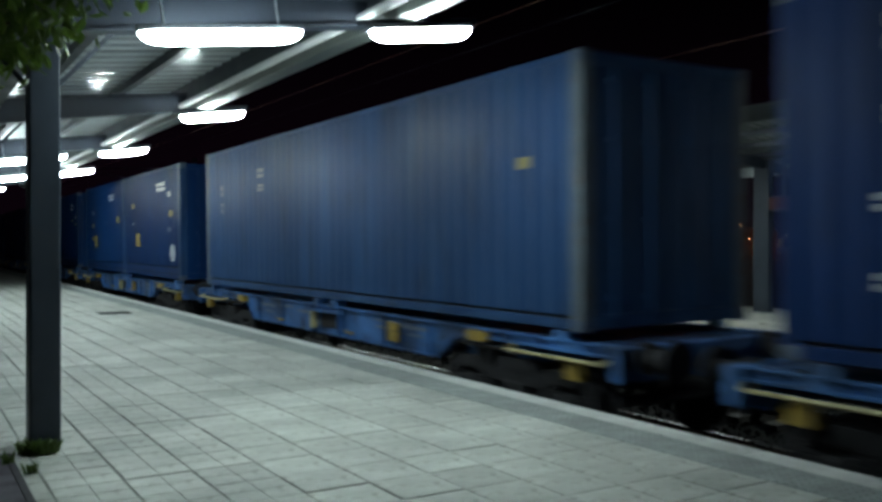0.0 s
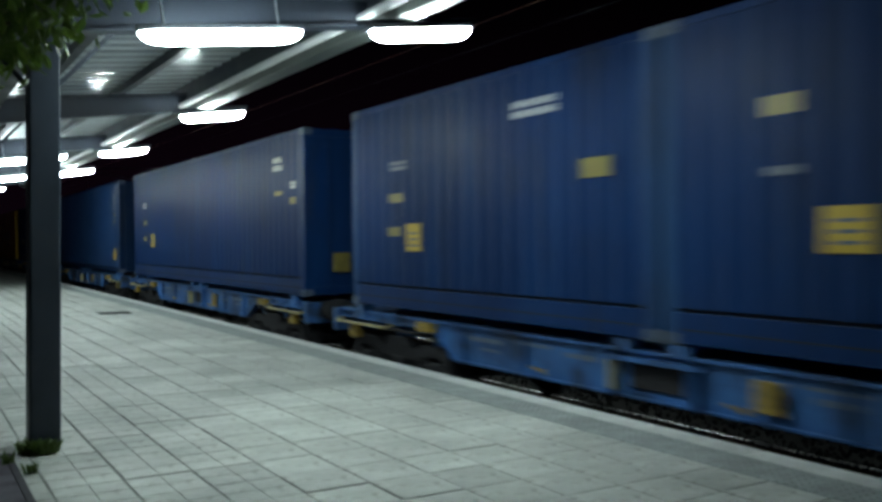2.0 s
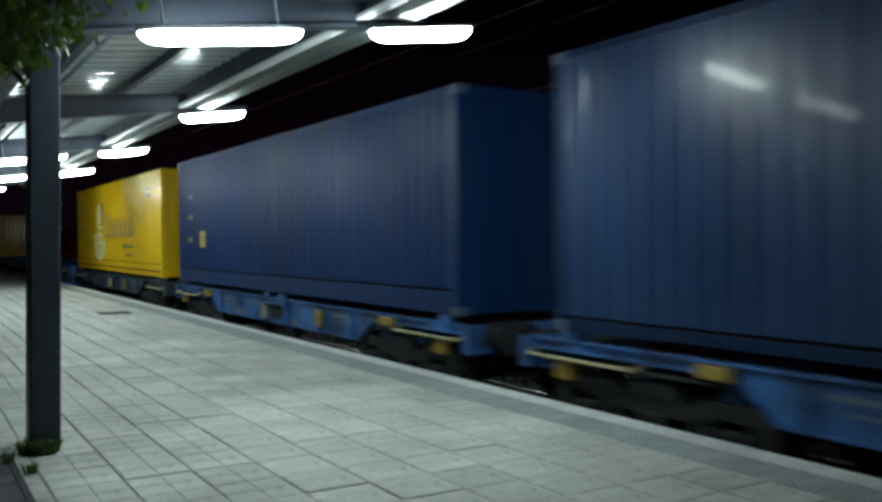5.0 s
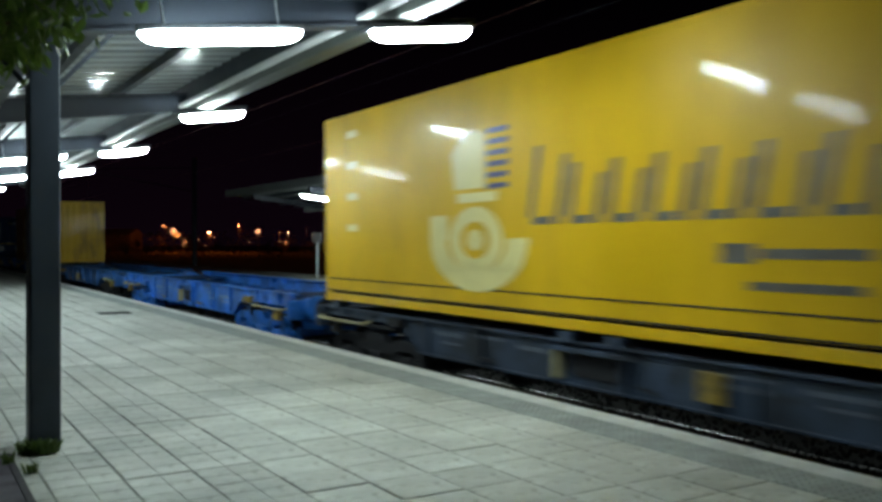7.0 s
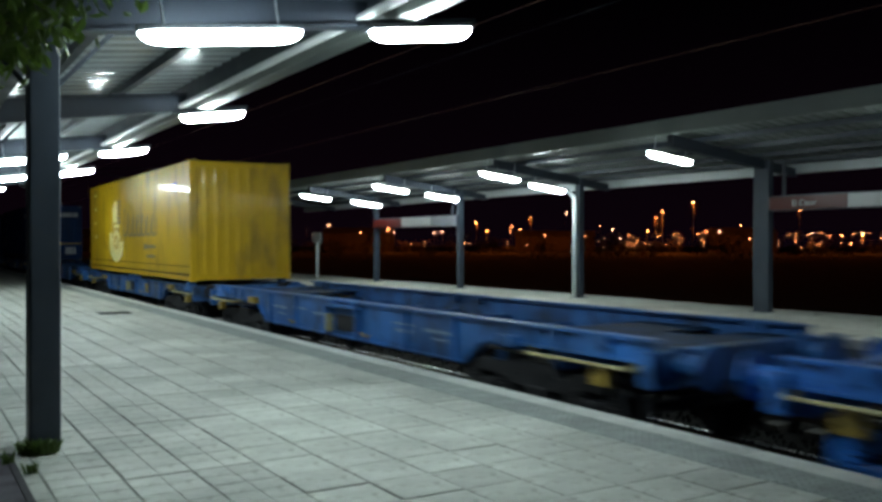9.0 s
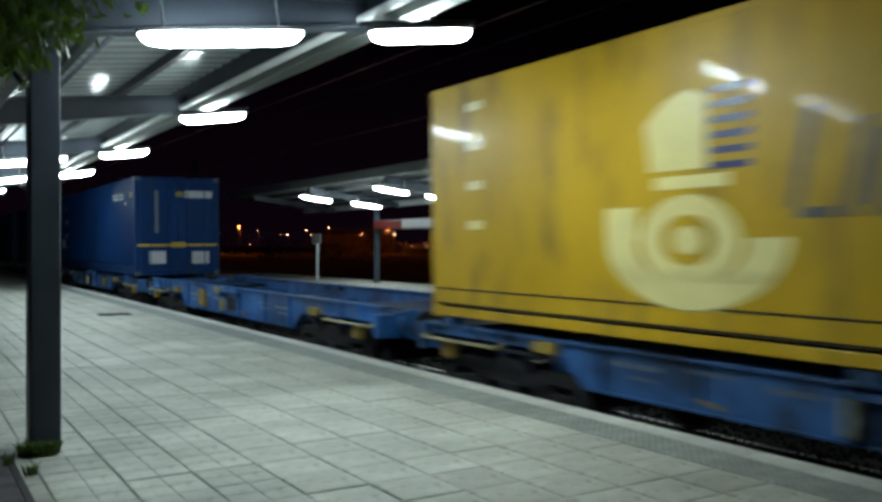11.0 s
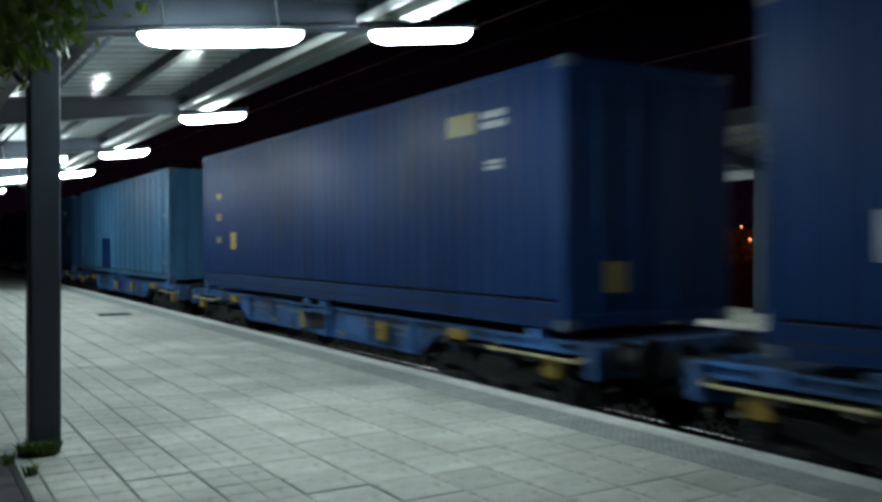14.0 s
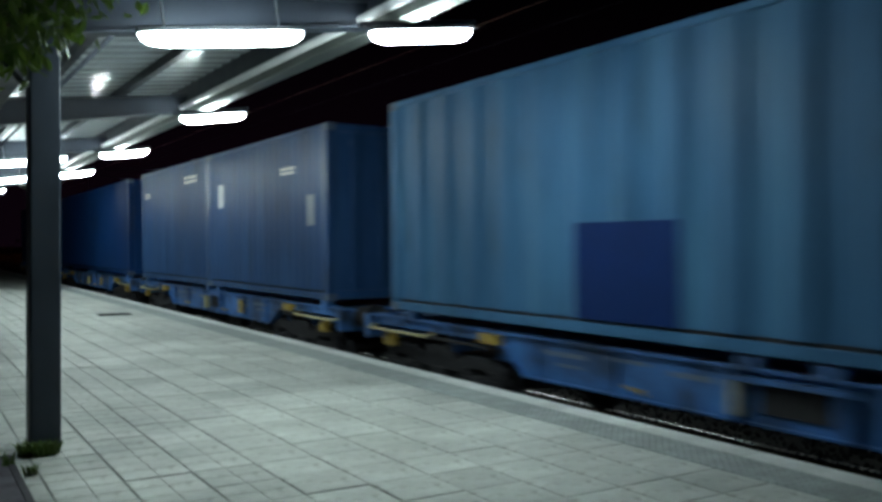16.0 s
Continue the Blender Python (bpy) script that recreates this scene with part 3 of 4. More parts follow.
def wagon(length, fresh, seed, plates=None):
    rng = random.Random(seed)
    paint = (BLUE_DIRTY, BLUE, BLUE_MID, BLUE_BLACK)[fresh]
    sooty, fresh = fresh == 3, fresh % 3
    yellow = UNDER if sooty else YBAR
    w = thing("flat_wagon", "bright blue empty container flat wagon with yellow handrails" if fresh else "grimy blue container flat wagon carrying a load", "wagon", group="freight wagons")
    half = length / 2 - 0.62
    for sx in (-1, 1):
        part("side_beam", side_beam(sx * 1.13, half, sx, DECK + .01 if fresh else DECK - .10), paint, w)
    cross = mesh_of("cross_member", box(B(), -1.05, -.07, 0.80, 1.05, .07, 1.02, .006), paint)
    for y in (-half + .1, -4.9, -3.9, -2.6, -1.2, 0.2, 1.2, 2.6, 3.9, 4.9, half - .1):
        part("cross_member", cross, None, w).location = (0, y, 0)
    part("centre_sill", box(B(), -.22, -half, 0.86, .22, half, 1.08, .008), paint, w)
    for s in (-1, 1):
        e = s * half
        deck = box(B(), -1.12, e - s * 2.3, DECK - .135, 1.12, e - s * 1.25, DECK - .115)
        box(deck, -1.12, e - s * .75, DECK - .135, 1.12, e - s * .08, DECK - .115)
        box(deck, -.35, e - s * 1.25, DECK - .137, .35, e - s * .75, DECK - .117)
        part("end_deck", deck, DECK_PLATE, w, "worn deck plate with dark open gaps put into its colour")
        part("headstock", box(B(), -1.25, e - .07, 0.82, 1.25, e + .07, DECK - .10, .012), paint, w)
        for sx in (-1, 1):
            bm = rod(B(), (sx * .875, e, 1.03), (sx * .875, e + s * .42, 1.03), 0.10, 14)
            rod(bm, (sx * .875, e + s * .42, 1.03), (sx * .875, e + s * .46, 1.03), 0.21, 18)
            rod(bm, (sx * .875, e, 1.03), (sx * .875, e + s * .12, 1.03), 0.16, 14)
            part("buffer", bm, paint if fresh else UNDER, w)
            # end step, grab rail and shunter's handle
            part("handrail", rod(rod(rod(B(), (sx * 1.29, e - s * .15, 0.98), (sx * 1.29, e - s * 1.65, 0.98), 0.02, 8),
                                     (sx * 1.29, e - s * .15, 0.98), (sx * 1.16, e - s * .12, 1.02), 0.02, 8),
                                 (sx * 1.29, e - s * 1.65, 0.98), (sx * 1.16, e - s * 1.68, 1.02), 0.017, 8), HANDRAIL, w, "worn pale yellow rail")
            bm = prism(B(), [(e - s * .62 - .11, .77), (e - s * .62 + .11, .77), (e - s * .62 + .10, .93), (e - s * .62 - .10, .93)], "x", sx * 1.20 - .05, sx * 1.20 + .05)
            part("step", bm, yellow, w, "" if sooty else "dirty yellow painted step")
        bm = box(B(), -.05, e, .98, .05, e + s * .30, 1.06, .01)
        for q in range(3):
            rod(bm, (-.06 + .06 * q, e + s * .22, 1.0 - .1 * q), (-.06 + .06 * q, e + s * .32, .84 - .1 * q), 0.018, 6)
        part("coupling", bm, UNDER, w)
        bg = part("bogie", BOGIE_B if fresh == 1 else BOGIE_A, None, w)
        bg.location = (0, s * (length / 2 - 2.35), 0)
        for y in (-0.9, 0.9):
            WHEELS.append((part("wheelset", WHEELSET, None, bg), y))
    for y in (-5.75, -.35, .35, 5.75):
        for sx in (-1, 1):
            bm = box(B(), sx * 1.13 - .09, y - .09, DECK - .11, sx * 1.13 + .09, y + .09, DECK - (.002 if not fresh else -.02), .004)
            part("container_lock", bm, paint, w)
    # brake gear and boxes hung under the frame
    bm = B()
    rod(bm, (-.5, -1.2, .70), (-.5, -.1, .70), 0.17, 14)
    part("air_tank", bm, UNDER, w)
    part("brake_cylinder", rod(B(), (.45, .5, .70), (.45, 1.3, .70), 0.14, 14), UNDER, w)
    part("brake_rigging", rod(rod(rod(B(), (0, -4, .62), (0, 4, .62), .03, 6), (-.9, -2.2, .66), (.9, -2.2, .66), .03, 6), (-.9, 2.2, .66), (.9, 2.2, .66), .03, 6), UNDER, w)
    for yb, wd, z0, z1 in (plates or [(rng.uniform(-2.4, -1.2), .13, .80, 1.06)]) if not fresh or plates else []:
        part("brake_lever_plate", box(B(), -1.22, yb - wd, z0, -1.17, yb + wd, z1, .01), YBAR, w, "yellow brake lever plate")
    # pale lettering on the web, in lines too worn to read
    text = B()
    for y0, y1, z, q in ((-3.0, -2.35, .99, .045), (-2.9, -2.5, .90, .03), (-2.05, -1.5, 1.03, .03), (-2.0, -1.6, .93, .05), (.75, 1.25, .97, .05), (1.5, 2.05, 1.02, .035), (2.35, 3.0, .98, .05), (2.4, 2.8, .88, .03)):
        y = y0
        while y < y1 - .03:
            wd = min(rng.uniform(.04, .12), y1 - y)
            box(text, -1.1415, y, z, -1.137, y + wd, z + q)
            y += wd + .025
    tagged(part("lettering", text, WORN_WHITE if fresh else MARK["D"], w), kind="stuff")
    part("pocket_cheek", box(B(), -1.25, .44, .76, -1.139, .50, 1.04, .008), HANDRAIL, w, "worn pale cheek plate")
    # Dark sheet added in place of the shade inside the open pocket.
    part("pocket_shade", box(B(), -1.16, -.36, .80, -1.139, .30, 1.04, .006), UNDER, w, "dark sheet standing for the shade in the pocket amidships")
    # air pipe along the web, release handles, and the brake weigh valve
    for s in (-1, 1):
        part("air_pipe", rod(B(), (-1.17, s * (half - .4), .95), (-1.17, s * 3.9, .95), .02, 6), UNDER, w)
    for y in (-1.0 + rng.uniform(-.2, .2), 1.75 + rng.uniform(-.2, .2)):
        bm = rod(rod(B(), (-1.15, y, .80), (-1.24, y, .80), .015, 6), (-1.24, y - .12, .78), (-1.24, y + .12, .83), .016, 6)
        part("release_handle", bm, yellow, w)
    part("weigh_valve", rod(box(B(), -1.10, -4.35, .70, -.96, -4.05, .92, .02), (-1.12, -4.2, .8), (-1.08, -4.2, .8), .08, 12), UNDER, w)
    for s in (-1, 1):  # brake hoses at the ends
        for x in (-.42, .42):
            a = s * half
            bm = rod(rod(B(), (x, a, .95), (x, a + s * .22, .82), .025, 7), (x, a + s * .22, .82), (x * .8, a + s * .42, .72), .025, 7)
            part("brake_hose", bm, RUBBER, w)
    for y in (-4.25, 3.9):
        bm = box(B(), -1.25, y - .17, 1.0, -1.14, y + .17, 1.12, .012)
        part("lock_bracket", bm, yellow if not fresh or rng.random() < .6 else paint, w)
    return w


def corr_wall(length, z0, z1, pitch, depth, panel=True):
    """One corrugated wall in the plane x = 0, ribs upright, facing -x."""
    n = max(1, round(length / pitch))
    p = length / n
    prof = []
    for i in range(n):
        y = -length / 2 + i * p
        prof += [(y, 0), (y + .28 * p, 0), (y + .42 * p, depth), (y + .86 * p, depth)]
    prof.append((length / 2, 0))
    bm = B()
    a = [bm.verts.new((d, y, z0)) for y, d in prof]
    b = [bm.verts.new((d, y, z1)) for y, d in prof]
    for i in range(len(prof) - 1):
        bm.faces.new((a[i], b[i], b[i + 1], a[i + 1]))
    return bm


def container(length, height, paint, label, ribs=0.28, depth=CORR_DEPTH, castings=True, doors=True, posts=None, side=None, sill=0.125, name="shipping_container", group="shipping containers"):
    c = thing(name, label, "container", group=group)
    hw, hl = 1.219, length / 2
    post_w = 0.16
    for sx in (-1, 1):
        bm = corr_wall(length - 2 * post_w, sill + .035, height - 0.07, ribs, depth) if ribs else box(B(), 0, -hl + post_w, .155, .03, hl - post_w, height - .07)
        for v in bm.verts:
            v.co.x = sx * (hw - 0.004 - v.co.x)
        bmesh.ops.recalc_face_normals(bm, faces=bm.faces)
        part("side_wall", bm, side or paint, c)
        part("bottom_rail", box(B(), sx * hw, -hl + .1, 0.02, sx * (hw - .05), hl - .1, sill, .006), paint, c)
        if sill > .2:
            part("seam", box(B(), sx * (hw + .002), -hl + .2, .135, sx * (hw - .01), hl - .2, .15), UNDER, c)
        part("top_rail", box(B(), sx * hw, -hl + .1, height - .075, sx * (hw - .06), hl - .1, height - .005, .006), paint, c)
        for sy in (-1, 1):
            part("corner_post", box(B(), sx * hw, sy * hl, .1, sx * (hw - .16), sy * (hl - post_w), height - .1, .015), posts or paint, c)
            for z in (0.0, height - .118):
                part("corner_casting", box(B(), sx * (hw + .003), sy * (hl + .003), z, sx * (hw - .16), sy * (hl - .175), z + .118, .012), paint if not castings else CASTING, c)
    # floor with fork pockets, roof
    # Rises dark behind the gap above the rail, to draw its shadow line.
    part("floor_frame", box(B(), -hw + .055, -hl + .1, .03, hw - .055, hl - .1, sill + .08), UNDER, c)
    bm = B()
    n = int(length / .22)
    for i in range(n):
        y = -hl + .1 + (length - .2) * i / n
        prism(bm, [(y, height - .04), (y + .12, height - .04), (y + .1, height - .015), (y + .02, height - .015)], "x", -hw + .06, hw - .06)
    box(bm, -hw + .05, -hl + .05, height - .07, hw - .05, hl - .05, height - .042)
    part("roof", bm, paint, c)
    # near end: two door leaves with lock rods; far end: ribbed wall
    for sy in (-1, 1):
        part("end_sill", box(B(), -hw + .16, sy * hl, .02, hw - .16, sy * (hl - .09), .16, .008), paint, c)
        part("end_header", box(B(), -hw + .16, sy * hl, height - .13, hw - .16, sy * (hl - .09), height - .01, .008), paint, c)
    if doors:
        for sx in (-1, 1):
            d = part("door", box(B(), sx * .01, -hl + .02, .16, sx * (hw - .165), -hl + .07, height - .13, .008), paint, c)
            for q in (.28, .78):
                bm = rod(B(), (sx * q, -hl - .012, .12), (sx * q, -hl - .012, height - .1), .017, 8)
                for z in (.3, 1.1, 1.9, 2.5):
                    box(bm, sx * q - .05, -hl - .02, z, sx * q + .05, -hl + .02, z + .05)
                part("lock_rod", bm, paint, d)
    else:
        bm = corr_wall(2 * hw - .32, .16, height - .13, .28, depth)
        bmesh.ops.rotate(bm, verts=bm.verts, matrix=Matrix.Rotation(radians(90), 3, "Z"))
        bmesh.ops.translate(bm, verts=bm.verts, vec=(0, -hl + .03, 0))
        part("end_wall", bm, paint, c)
    bm = corr_wall(2 * hw - .32, .16, height - .13, .28, depth)
    bmesh.ops.rotate(bm, verts=bm.verts, matrix=Matrix.Rotation(radians(-90), 3, "Z"))
    bmesh.ops.translate(bm, verts=bm.verts, vec=(0, hl - .03, 0))
    part("end_wall", bm, paint, c)
    return c


def marks(c, text, offset=0.0):
    """Flat lettering bars and labels on the platform side: kind, y from, y to, z from, z to."""
    x = -1.2225
    for row in text.split(";"):
        k, a, b, z0, z1 = row.split()
        a, b, z0, z1 = float(a) - offset, float(b) - offset, float(z0), float(z1)
        if k == "T" or (k in "WD" and z1 - z0 < .3):  # lines of lettering that cannot be read
            lines = 2 if z1 - z0 > .11 else 1
            step = (z1 - z0) / lines
            rng = random.Random(int(1000 * (a + z0 + 20)))
            for q in range(lines):
                bm, y = B(), a
                while y > b + .02:
                    wd = min(rng.uniform(.05, .16), y - b)
                    box(bm, x, y - wd, z0 + step * q, x + .004, y, z0 + step * (q + .68))
                    y -= wd + .025
                part("lettering", bm, WHITE if k != "D" else MARK["D"], c)
        elif k == "O":  # a lozenge-shaped plate
            y, z, r, q = (a + b) / 2, (z0 + z1) / 2, (a - b) / 2, (z1 - z0) / 2
            part("placard", prism(B(), [(y - r, z), (y - r * .5, z - q), (y + r * .5, z - q), (y + r, z), (y + r * .5, z + q), (y - r * .5, z + q)], "x", x, x + .004), WHITE, c, "white placard")
        elif k == "Y" and a - b > .3 and z1 - z0 > .25:
            b = a - .75 * (a - b)
            part("label_plate", box(B(), x, b, z0, x + .004, a, z1), YLABEL, c, "yellow label")
            for q in range(3):
                part("lettering", box(B(), x - .0015, b + .08, z0 + .06 + .08 * q, x, a - .08, z0 + .09 + .08 * q), MARK["D"], c)
        else:
            part("label_plate", box(B(), x, b, z0, x + .004, a, z1), MARK["G" if k == "Y" else k], c)


def end_marks(c, length, rows):
    y = -length / 2 - 0.022
    for k, a, b, z0, z1 in rows:
        part("label_plate", box(B(), a, y, z0, b, y + .02, z1), MARK[k], c)


def place(ob, centre, on_deck):
    MOVING.append((ob, centre, DECK if on_deck else 0.0))


# centre of each wagon at the start, its length, and whether it runs empty
WAGONS = [(-1.9, 14.4, 0), (12.6, 14.4, 0), (27.05, 14.3, 0), (41.05, 13.9, 0), (55.15, 14.1, 0), (69.0, 13.8, 0), (82.83, 14.0, 3), (96.85, 14.0, 1), (110.95, 14.0, 2),
          (125.0, 14.0, 0), (139.1, 14.2, 2), (154.35, 16.0, 0), (169.7, 14.6, 0), (184.5, 15.0, 0), (198.7, 14.0, 0), (212.7, 14.0, 0), (226.7, 14.0, 0)]
for i, (yc, ln, empty) in enumerate(WAGONS):
    place(wagon(ln, empty, 20 + i, [(1.9, .22, .80, 1.14), (.75, .25, 1.12, 1.24)] if i == 10 else None), yc, False)

L40, L20, L45 = 12.19, 6.06, 13.72
H = 2.80
BL = "blue corrugated shipping container with pale lettering on a wagon"
c0 = container(L40, H, PAINT_DEEP, BL)
marks(c0, "T -4.4 -5.2 2.2 2.45;W 5.2 4.6 2.2 2.5;W 5.2 4.6 1.7 1.85;W 5.3 4.5 1.1 1.25;W 5.3 4.5 .55 .7")
place(c0, -1.85, True)
ca = container(L40, H, PAINT_GREYBLUE, "faded grey-blue corrugated shipping container", posts=POST_GREY)
marks(ca, "D 2.95 2.65 1.85 2.0;D 2.95 2.65 2.1 2.3;D 5.1 4.95 1.5 1.75;D 5.1 4.95 1.85 2.1;G -5.06 -5.3 1.68 1.8")
place(ca, 12.6, True)
for off, txt in ((-3.06, "T -3.87 -4.73 2.22 2.47;W -4.94 -5.25 2.05 2.19;Y -5.09 -5.42 1.55 1.69;D -4.91 -5.23 1.18 1.29;O -5.12 -5.65 .45 .85;Y -1.58 -2.13 .81 1.15;G -1.07 -1.4 1.86 2.01;D -1.1 -1.4 1.4 1.5"),
                 (3.06, "T 2.16 1.4 2.23 2.44;Y 4.49 4.02 .78 1.14;G 1.04 .62 1.52 1.71;G 4.96 4.6 1.43 1.55;G 4.99 4.66 .98 1.1;D 4.93 4.49 1.86 2.0")):
    cb = container(L20, H, PAINT_BLUE, "short blue corrugated shipping container with yellow labels", sill=0.29, posts=PAINT_GREYBLUE)
    marks(cb, txt, off)
    place(cb, 26.9 + off, True)
cc = container(L40, H, PAINT_BLUE, "blue corrugated shipping container with yellow labels", sill=0.29)
marks(cc, "T -4.71 -5.15 2.16 2.43;Y -4.78 -5.12 1.72 1.8;W -5.52 -5.74 1.82 1.95;Y -5.5 -5.74 1.55 1.67;Y 4.16 3.65 .8 1.13;W 5.02 4.65 1.83 1.99;Y 4.96 4.63 1.38 1.5;Y 4.96 4.65 .95 1.07")
end_marks(cc, L40, [("G", -.7, -.4, .4, .72)])
place(cc, 40.9, True)
# Side walls keep the glossy blue; ends and frame carry painted shade.
cd = container(L40, H, PAINT_SHADED_END, "glossy dark blue corrugated shipping container", side=PAINT_SHINY)
marks(cd, "Y -5.2 -5.55 .39 .74;G -5.3 -5.52 1.72 1.82;G -5.17 -5.4 1.5 1.6;D -5.2 -5.45 1.9 2.4")
place(cd, 55.0, True)
ce = container(L40, H, PAINT_BLUE, "blue corrugated shipping container with yellow labels", sill=0.29)
marks(ce, "Y 4.4 3.9 .8 1.15;D 5.26 4.95 1.9 2.0;G 5.26 4.95 1.43 1.53;G 5.28 4.98 .91 1.03")
place(ce, 69.0, True)


def mail_box(front):
    c = container(L40, H, PAINT_YELLOW if front else PAINT_YELLOW_DULL, "smooth glossy yellow mail container with navy blocks and a pale emblem" if front else "grimy yellow mail container with navy blocks and a pale emblem", ribs=0, castings=False, doors=False, name="mail_container", group="mail containers")
    x = -1.222
    # rubbing strips along the foot of the wall
    for z in (.16, .34):
        part("seam", box(B(), x, -6.0, z, x + .02, 6.0, z + .018), UNDER, c)
    # name: seven plain blocks, each two thin leaning uprights on a short foot
    y = 0.95
    for i, wd in enumerate((.56, .5, .48, .48, .48, .52, .48)):
        top = 1.9 if i == 0 else 1.68
        bm = B()
        for a, b, lo, hi in ((y, y - .10, 1.16, top), (y - wd + .10, y - wd, 1.08, top - .12), (y - .08, y - wd * .7, 1.08, 1.16)):
            prism(bm, [(b - .2 * (lo - 1.08), lo), (a - .2 * (lo - 1.08), lo), (a - .2 * (hi - 1.08), hi), (b - .2 * (hi - 1.08), hi)], "x", x, x + .004)
        part("name_block", bm, FADED_NAVY, c, "faded navy block")
        y -= wd + .07
    for a, b, z0, z1 in ((-1.62, -1.95, .72, .88), (-2.0, -2.93, .76, .84), (-1.9, -2.87, .51, .58), (-4.56, -5.0, 2.31, 2.36), (-4.56, -5.02, 2.15, 2.21)):
        part("lettering", box(B(), x, b, z0, x + .004, a, z1), FADED_NAVY, c)
    for z in (1.06, 1.52, 1.98, 2.44):
        part("label_plate", box(B(), x, 4.97, z, x + .004, 5.31, z + .10), PALE_YELLOW, c, "pale label")
    # emblem: a pale coiled ring below a crown-like block
    def ring(cy, cz, r0, r1, n=40, a0=0.0, a1=360.0, squash=0.72):
        bm = B()
        pts = []
        for k in range(n + 1):
            t = radians(a0 + (a1 - a0) * k / n)
            pts.append((math.cos(t), math.sin(t)))
        v = [[bm.verts.new((x - .001, cy + r * q[0], cz + r * squash * q[1])) for q in pts] for r in (r0, r1)]
        for k in range(n):
            bm.faces.new((v[0][k], v[1][k], v[1][k + 1], v[0][k + 1]))
        bmesh.ops.solidify(bm, geom=bm.faces[:], thickness=.004)
        return bm
    part("emblem_ring", ring(1.93, .92, .62, 1.0, 40, 178, 375, 0.6), PALE_YELLOW, c, "pale ring emblem")
    part("emblem_ring", ring(1.93, .92, .30, .54), PALE_YELLOW, c, "pale ring emblem")
    part("emblem_ring", ring(1.93, .92, .01, .17, 24), PALE_YELLOW, c, "pale disc emblem")
    part("emblem_bar", box(B(), x, 2.52, .92, x + .004, 2.93, 1.22), PALE_YELLOW, c)
    part("emblem_bar", box(B(), x, 1.5, 1.36, x + .004, 2.3, 1.47), PALE_YELLOW, c)
    part("emblem_crown", prism(B(), [(2.36, 1.52), (1.72, 1.52), (1.72, 2.12), (1.95, 2.2), (2.2, 2.12), (2.42, 1.95)], "x", x, x + .004), PALE_YELLOW, c, "pale crown shape")
    for q in range(6):
        part("emblem_bar", box(B(), x, 1.28, 1.5 + .125 * q, x + .004, 1.68, 1.56 + .125 * q), NAVY, c)
    return c


cy = mail_box(True)
place(cy, 82.83, True)
place(mail_box(False), 125.02, True)

cg = container(L45, 2.84, PAINT_MID, "long grey-blue shipping container with a yellow door bar", sill=0.29)
marks(cg, "T -4.0 -4.8 2.24 2.47;T -4.9 -5.43 2.23 2.44;W -5.57 -5.85 2.07 2.17;Y -6.3 -6.55 2.27 2.4;W 5.89 5.32 .76 1.12;D 5.17 4.71 2.25 2.41;T 5.16 4.7 1.71 1.9;T 5.18 4.7 1.17 1.34;D 5.2 4.73 .71 .86")
end_marks(cg, L45, [("Y", -1.15, 1.15, .84, .90), ("Y", -.2, .2, .80, .95), ("W", -.82, -.36, .34, .7), ("W", .4, .9, .32, .68), ("W", .21, 1.01, 2.25, 2.45), ("G", -.06, .16, 2.28, 2.42), ("D", -.66, -.56, 1.22, 2.45)])
place(cg, 154.2, True)
ch = container(L40, H, PAINT_MID, "grey-blue corrugated shipping container with yellow labels", sill=0.29)
marks(ch, "Y -3.9 -4.5 2.17 2.42;W -4.63 -5.1 2.2 2.43;W -4.7 -5.0 1.73 1.86;Y 4.27 3.89 .8 1.13;G 5.18 4.87 1.83 1.95;G 5.18 4.87 1.39 1.53;G 5.18 4.9 .93 1.05")
end_marks(ch, L40, [("G", -.7, -.4, .38, .7)])
place(ch, 169.5, True)
ci = container(L40, H, PAINT_PALE, "pale weathered blue container with wide ribs and a dark patch", ribs=0.62, depth=0.05)
marks(ci, "B 2.3 .95 .16 1.1;D -5.5 -5.85 1.6 1.68;D -5.5 -5.9 .4 .54")
place(ci, 184.6, True)
for off, txt in ((-3.06, "W -4.15 -4.78 2.09 2.24;W -.67 -1.0 1.65 2.12;D -5.3 -5.6 1.2 1.7"), (3.06, "T 1.9 .9 2.3 2.5;W 5.7 5.14 2.12 2.27")):
    cj = container(L20, H, PAINT_GREYBLUE, "short grey-blue shipping container, one of a pair")
    marks(cj, txt, off)
    place(cj, 198.85 + off, True)
place(container(L40, H, PAINT_BLUE, "blue corrugated shipping container"), 212.7, True)
place(container(L40, H, PAINT_DEEP, "blue corrugated shipping container"), 226.7, True)

# ---- station furniture and planting ----
def board(y0, y1, z0, z1, split):
    s = thing("station_sign", "long station name board in red, white and grey", "sign")
    for a, b, m in split:
        part("panel", box(B(), 15.70, y0 + (y1 - y0) * a, z0, 15.76, y0 + (y1 - y0) * b, z1, .008), m, s)
    part("frame", box(B(), 15.765, y0 - .03, z0 - .03, 15.80, y1 + .03, z1 + .03, .008), STEEL_BEAM, s)
    for y in (y0 + .3, y1 - .3):
        part("hanger", box(B(), 15.77, y - .03, z1, 15.81, y + .03, 3.25), STEEL_BEAM, s)
    return s


